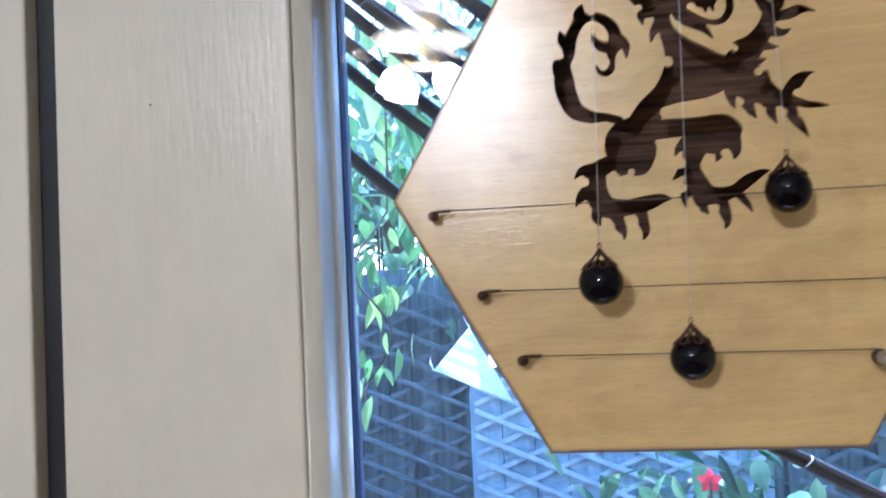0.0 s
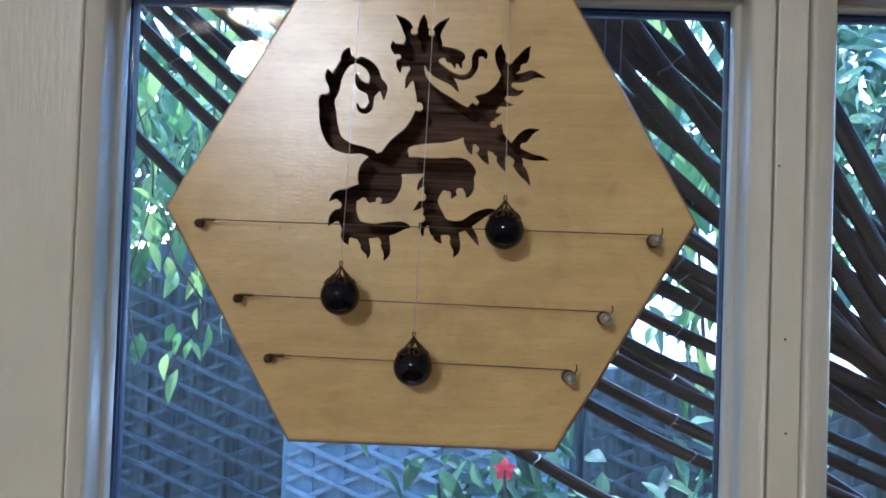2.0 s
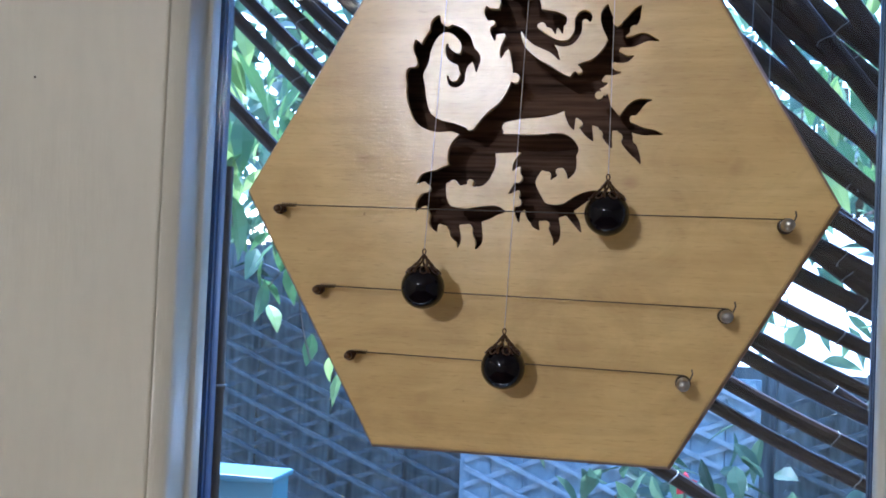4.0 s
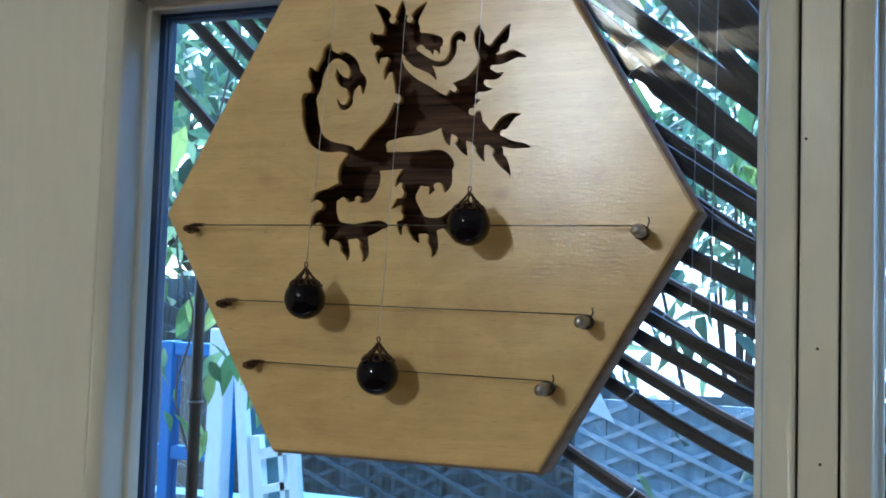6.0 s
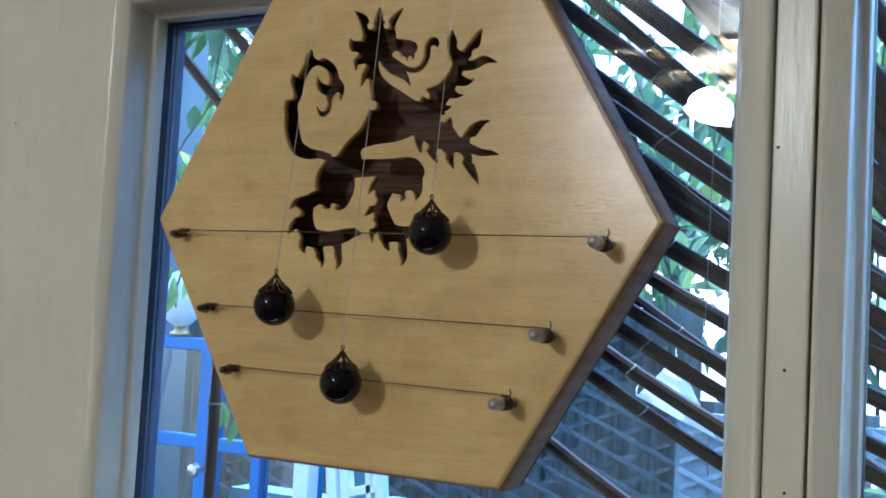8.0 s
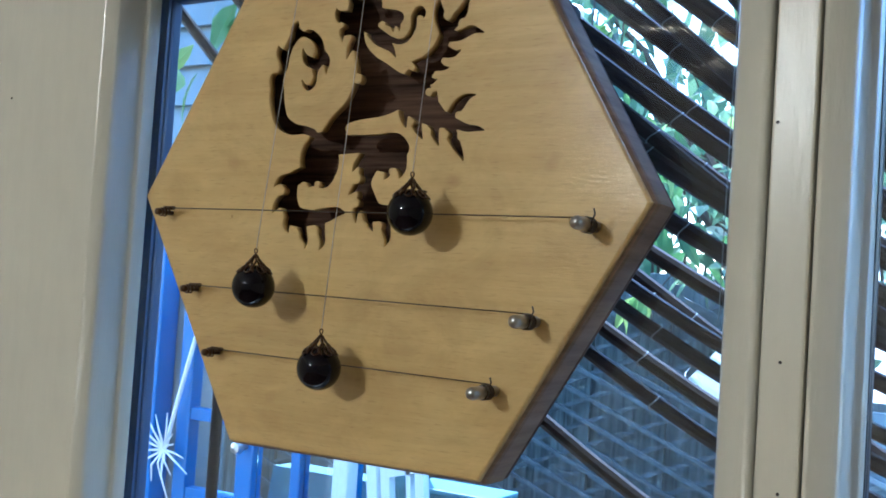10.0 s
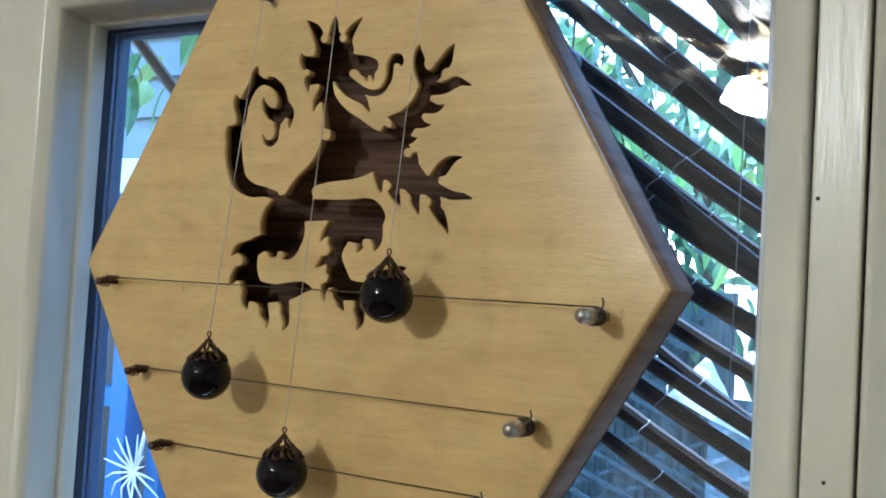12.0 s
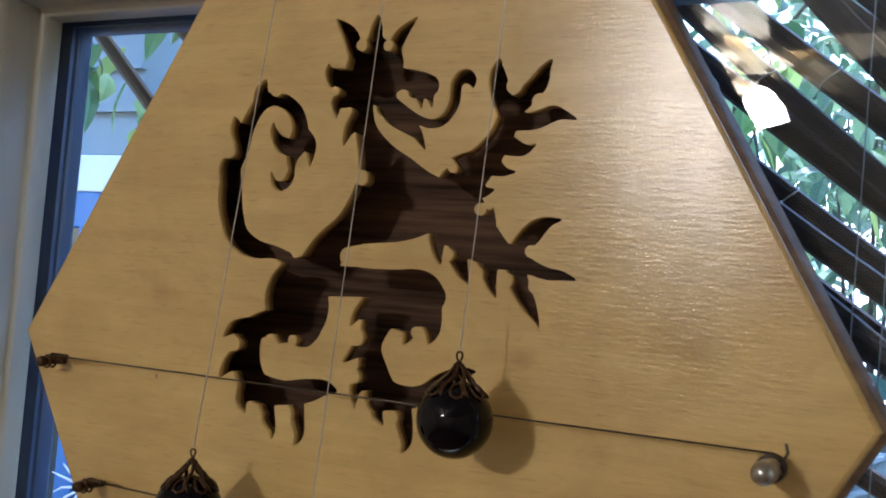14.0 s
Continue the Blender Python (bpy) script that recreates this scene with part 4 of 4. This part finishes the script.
lean = lambda x, z: x + (1.458 - z) * 0.12
for x, w, name in ((-1.039, 0.024, "stile"), (-0.976, 0.012, "glazing_bar"), (-0.946, 0.022, "stile")):
    bar(lean(x, 0.02), 0.02, x, 1.458, w, name)
for k, z in enumerate((1.425, 1.345, 1.265, 1.185, 1.105, 0.60, 0.10)):
    bar(lean(-1.027, z), z - 0.008, lean(-0.957, z), z + 0.010, 0.018 if k else 0.024, "rail")
globe = thing("garden_globe", (-1.60, WY, 1.6655), "pale frosted glass garden globe on the gate", "globe")
part("neck", lathe([(0.026, 0.0), (0.028, 0.006), (0.016, 0.014), (0.014, 0.03)], None, 16), BRASS, globe, "small metal neck", True)
part("globe", lathe([(0.0 if k == 16 else max(0.058 * math.sin(k * math.pi / 16), 0.013), 0.097 - 0.075 * math.cos(k * math.pi / 16)) for k in range(17)], None, 24), SHINY, globe, "pale glass", True)
rope = thing("frayed_rope", (-1.70, WY - 0.03, 1.665), "frayed white rope tied to the blue gate", "rope")
rpart = at_root(rope)
rpart("cord", tube([(-1.655, WY - 0.03, 1.668), (-1.66, WY - 0.035, 1.60), (-1.70, WY - 0.04, 1.44), (-1.735, WY - 0.04, 1.30)], 0.006, 6), WHITE)
rr = random.Random(12)
for k in range(15):
    a = k * math.tau / 15 + rr.uniform(-0.1, 0.1)
    l = rr.uniform(0.06, 0.13)
    rpart("strand", tube([(-1.737, WY - 0.042, 1.295), (-1.737 + l * 0.5 * math.cos(a), WY - 0.06, 1.295 + l * 0.55 * math.sin(a)), (-1.737 + l * 0.8 * math.cos(a + 0.2), WY - 0.055, 1.285 + l * math.sin(a))], [0.004, 0.003, 0.0015], 5), WHITE)
TEAL = paint("teal_cladding_paint", (0.085, 0.19, 0.235), 0.45, 0.1)
shed = thing("garden_shed", (-1.1, WY + 0.2, 0), "low shed with teal painted cladding boards", "shed")
spart = at_root(shed)
spart("wall", box(-1.45, -0.80, WY + 0.083, WY + 0.16, -0.01, 1.28), TEAL)
clad(spart, -1.45, -0.80, -0.04, 12, WY + 0.052, TEAL)
spart("pier", box(-1.13, -1.035, WY + 0.083, WY + 0.16, 1.28, 1.61), TEAL)
clad(spart, -1.13, -1.035, 1.281, 3, WY + 0.052, TEAL)
spart("roof", box(-1.03, -0.79, WY + 0.035, WY + 0.17, 1.284, 1.298, 0.004), TEAL, "thin teal capping")
outhouse = thing("outhouse", (1.6, 4.4, 0), "white outhouse with a pale ribbed roof beyond the fence", "outhouse")
opart = at_root(outhouse)
opart("wall", box(-0.9, 4.2, 3.72, 5.4, -0.01, 1.38), OUTBUILDING, "white rendered wall")
for k in range(26):
    x = -1.0 + k * 0.205
    bm = bmesh.new()
    ring = [[bm.verts.new((x + u, y, z + h)) for u, h in ((0.0, 0.0), (0.02, 0.025), (0.05, 0.025), (0.07, 0.0), (0.205, 0.0), (0.205, -0.02), (0.0, -0.02))] for y, z in ((3.6, 1.45), (5.6, 2.18))]
    n = len(ring[0])
    for q in range(n):
        bm.faces.new((ring[0][q], ring[0][(q + 1) % n], ring[1][(q + 1) % n], ring[1][q]))
    bm.faces.new(ring[0])
    bm.faces.new(ring[1])
    opart("roof_sheet", bm, OUTBUILDING, "pale ribbed roof sheet")
opart("gable", box(-0.9, 4.2, 5.3, 5.4, 1.38, 2.05), OUTBUILDING)
opart("eaves_board", box(-0.95, 4.2, 3.66, 3.70, 1.34, 1.44), WHITE)


def vine(name, x, y, top, bottom, n, size, material, label, seed, spread=0.06):
    r = random.Random(seed)
    t = thing(name, (x, y, 0), label, "vine", "vines in the garden")
    pts = [(spread * 0.5 * math.sin(k * 0.9 + seed), spread * 0.4 * math.cos(k * 0.7), bottom + (top - bottom) * (1 - k / 11)) for k in range(12)]
    part("stem", tube([(0, 1.6 - y, 2.86), (0.01, (1.6 - y) * 0.6, 2.84)] + pts, [0.002] * 14, 6), BARK, t)
    bm = bmesh.new()
    for k in range(n):
        s = r.random()
        q = pts[min(int(s * 11), 10)]
        m = Matrix.Translation((q[0] + r.uniform(-spread, spread), q[1] + r.uniform(-spread, spread), q[2] + r.uniform(-0.03, 0.03)))
        m = m @ Euler((radians(r.uniform(-95, -25)), radians(r.uniform(-30, 30)), r.uniform(0, math.tau))).to_matrix().to_4x4()
        leaf(bm, m, size * r.uniform(0.7, 1.3), size * r.uniform(0.32, 0.5))
    part("foliage", bm, material, t, "pointed green leaves")
    return t


pergola = thing("pergola", (0.2, 1.6, 0), "plain timber pergola beam on two posts", "pergola")
ppart = at_root(pergola)
ppart("beam", box(-3.0, 3.2, 1.55, 1.65, 2.86, 2.98, 0.005), GREYWOOD)
for x in (-2.9, 3.1):
    ppart("post", box(x - 0.05, x + 0.05, 1.55, 1.65, -0.01, 2.859, 0.005), GREYWOOD)
VL = "hanging vine with pointed light green leaves"
for i, (x, y, top, bot, n, s) in enumerate(((-0.66, 1.55, 2.3, 1.58, 16, 0.085), (-0.82, 1.45, 2.8, 1.85, 46, 0.11), (-0.865, 1.3, 2.05, 1.55, 46, 0.08), (-0.95, 2.5, 2.5, 1.72, 60, 0.10), (-1.15, 2.6, 2.5, 1.66, 60, 0.11), (-0.72, 2.7, 2.4, 1.72, 50, 0.10), (-1.4, 2.5, 2.4, 1.7, 50, 0.11), (0.75, 2.7, 2.2, 1.42, 50, 0.10), (1.0, 2.7, 2.2, 1.35, 50, 0.10), (-0.5, 1.7, 2.7, 1.95, 40, 0.12),
                                         (-1.25, 1.45, 2.6, 2.05, 34, 0.12), (-0.25, 1.9, 2.8, 2.08, 40, 0.12), (0.05, 2.0, 2.9, 2.05, 36, 0.12),
                                         (0.4, 1.7, 2.8, 2.0, 40, 0.12), (0.75, 1.9, 2.9, 1.95, 44, 0.13), (1.1, 1.6, 2.7, 1.85, 36, 0.12), (-1.7, 1.5, 2.7, 2.15, 30, 0.12), (-0.49, 1.3, 1.95, 1.58, 20, 0.05), (-1.30, 1.35, 2.2, 1.74, 34, 0.07), (-0.86, 1.08, 1.95, 1.50, 30, 0.055))):
    vine("vine", x, y, top, bot, n, s, LEAF, VL, i + 3, 0.06 if y < 2.2 else 0.13)


def shrub(name, x, y, h, rx, rz, n, size, label, seed, base=0.0):
    r = random.Random(seed)
    t = thing(name, (x, y, base), label, "shrub", "shrubs along the fence")
    bm = bmesh.new()
    tips = []
    for k in range(9):
        a = r.uniform(0, math.tau)
        e = Vector((rx * 0.75 * math.cos(a) * r.random(), rx * 0.5 * math.sin(a), h + rz * r.uniform(-0.6, 0.8)))
        mid = e * 0.5 + Vector((0.05 * r.uniform(-1, 1), 0.05, 0.1))
        tube([(0.03 * math.cos(a), 0.03 * math.sin(a), 0), mid, e], [0.016, 0.010, 0.004], 6, bm)
        tips += [e, mid * 0.4 + e * 0.6]
    part("branches", bm, BARK, t)
    bm = bmesh.new()
    for k in range(n):
        c = tips[r.randrange(len(tips))]
        off = Vector((r.gauss(0, 0.45) * rx, r.gauss(0, 0.3) * rx, r.gauss(0, 0.42) * rz))
        m = Matrix.Translation(c + off) @ Euler((r.uniform(-1.6, 0.4), r.uniform(-0.8, 0.8), r.uniform(0, math.tau))).to_matrix().to_4x4()
        leaf(bm, m, size * r.uniform(0.6, 1.4), size * r.uniform(0.3, 0.6))
    part("foliage", bm, FARLEAF, t, "dense green leaves")
    return t


for i, (x, y, h, rx, rz, n) in enumerate(((-1.9, 3.36, 2.1, 0.6, 0.40, 420), (-0.95, 3.36, 2.15, 0.45, 0.35, 330), (-0.1, 3.36, 2.35, 0.7, 0.42, 430), (1.1, 3.36, 2.4, 0.7, 0.45, 360), (2.2, 2.6, 2.2, 0.7, 0.5, 500),
                                       (0.30, 2.5, 1.0, 0.33, 0.28, 300), (0.8, 2.3, 1.05, 0.33, 0.30, 300), (-3.0, 2.9, 2.6, 0.8, 0.5, 400), (-0.8, 6.4, 2.9, 0.9, 0.6, 500), (0.9, 6.4, 3.0, 1.1, 0.6, 600), (0.08, 2.62, 1.0, 0.26, 0.22, 170))):
    shrub("shrub", x, y, h, rx, rz, n, 0.12, "leafy green shrub beside the board fence", i + 20)
def cloth_mat():
    m = mat("white_cloth", (0.86, 0.87, 0.88), 0.8)
    nt = m.node_tree
    tr, ms = nt.nodes.new("ShaderNodeBsdfTranslucent"), nt.nodes.new("ShaderNodeMixShader")
    tr.inputs[0].default_value = (0.86, 0.87, 0.88, 1)
    ms.inputs[0].default_value = 0.6
    nt.links.new(nt.nodes["Principled BSDF"].outputs[0], ms.inputs[1])
    nt.links.new(tr.outputs[0], ms.inputs[2])
    nt.links.new(ms.outputs[0], nt.nodes["Material Output"].inputs[0])
    return m


cloth = thing("white_cloth", (-0.57, 2.85, 1.53), "white cloth corner hung from the fence", "cloth")
bm = bmesh.new()
grid = {}
for a in range(9):
    for b in range(9 - a):
        u, v = a / 8, b / 8
        x, z = -0.13 + 0.255 * u + 0.125 * v, 0.0 - 0.11 * u + 0.135 * v
        grid[a, b] = bm.verts.new((x, 0.008 * math.sin(9 * u + 5 * v) + 0.004 * math.sin(23 * v), z))
for a in range(8):
    for b in range(8 - a):
        bm.faces.new((grid[a, b], grid[a + 1, b], grid[a, b + 1]))
        if a + b < 7:
            bm.faces.new((grid[a + 1, b], grid[a + 1, b + 1], grid[a, b + 1]))
sheet = part("sheet", bm, cloth_mat(), cloth)
so = sheet.modifiers.new("thickness", "SOLIDIFY")
so.thickness = 0.002
for p in ((-0.13, 0.0), (-0.005, 0.135)):
    part("cord", tube([(p[0], 0, p[1]), (p[0] - 0.03, 0.1, p[1] + 0.02), (p[0] - 0.06, 0.25, p[1] + 0.03)], 0.002, 5), NYLON, cloth)
flower = thing("red_flower", (0.12, 2.2, 1.275), "small red flower among the leaves", "flower")
for k in range(5):
    bm = bmesh.new()
    leaf(bm, Matrix.Rotation(k * math.tau / 5, 4, "Y") @ Matrix.Rotation(radians(90), 4, "X"), 0.032, 0.024)
    part("petal", bm, PETAL, flower)
part("stalk", tube([(0, 0, 0), (0.02, 0.05, -0.6), (0.03, 0.08, -1.285)], 0.004, 6), BARK, flower)

# far trees
for i, (x, y, h) in enumerate(((-6, 9, 5.0), (-2.5, 10, 5.5), (1.5, 9.5, 4.6), (5, 9, 5.2), (-9, 11, 6.0), (9, 11, 6.0))):
    r = random.Random(i + 60)
    t = thing("garden_tree", (x, y, 0), "leafy green tree beyond the fence", "tree", "trees beyond the fence")
    bm = tube([(0, 0, 0), (0.1, 0, h * 0.4), (0.05, 0.1, h * 0.8)], [0.16, 0.12, 0.05], 8)
    tips = []
    for k in range(10):
        a = r.uniform(0, math.tau)
        e = Vector((1.7 * math.cos(a), 1.7 * math.sin(a), h * r.uniform(0.5, 1.0)))
        tube([(0.08, 0, h * r.uniform(0.3, 0.6)), e * 0.6 + Vector((0, 0, h * 0.25)), e], [0.06, 0.04, 0.012], 6, bm)
        tips.append(e)
    part("trunk", bm, BARK, t)
    bm = bmesh.new()
    for k in range(900):
        c = tips[r.randrange(len(tips))]
        off = Vector((r.gauss(0, 0.6), r.gauss(0, 0.6), r.gauss(0, 0.45)))
        m = Matrix.Translation(c + off) @ Euler((r.uniform(-1.6, 0.4), r.uniform(-0.8, 0.8), r.uniform(0, math.tau))).to_matrix().to_4x4()
        leaf(bm, m, 0.34 * r.uniform(0.6, 1.4), 0.16 * r.uniform(0.6, 1.4))
    part("crown", bm, FARLEAF, t)
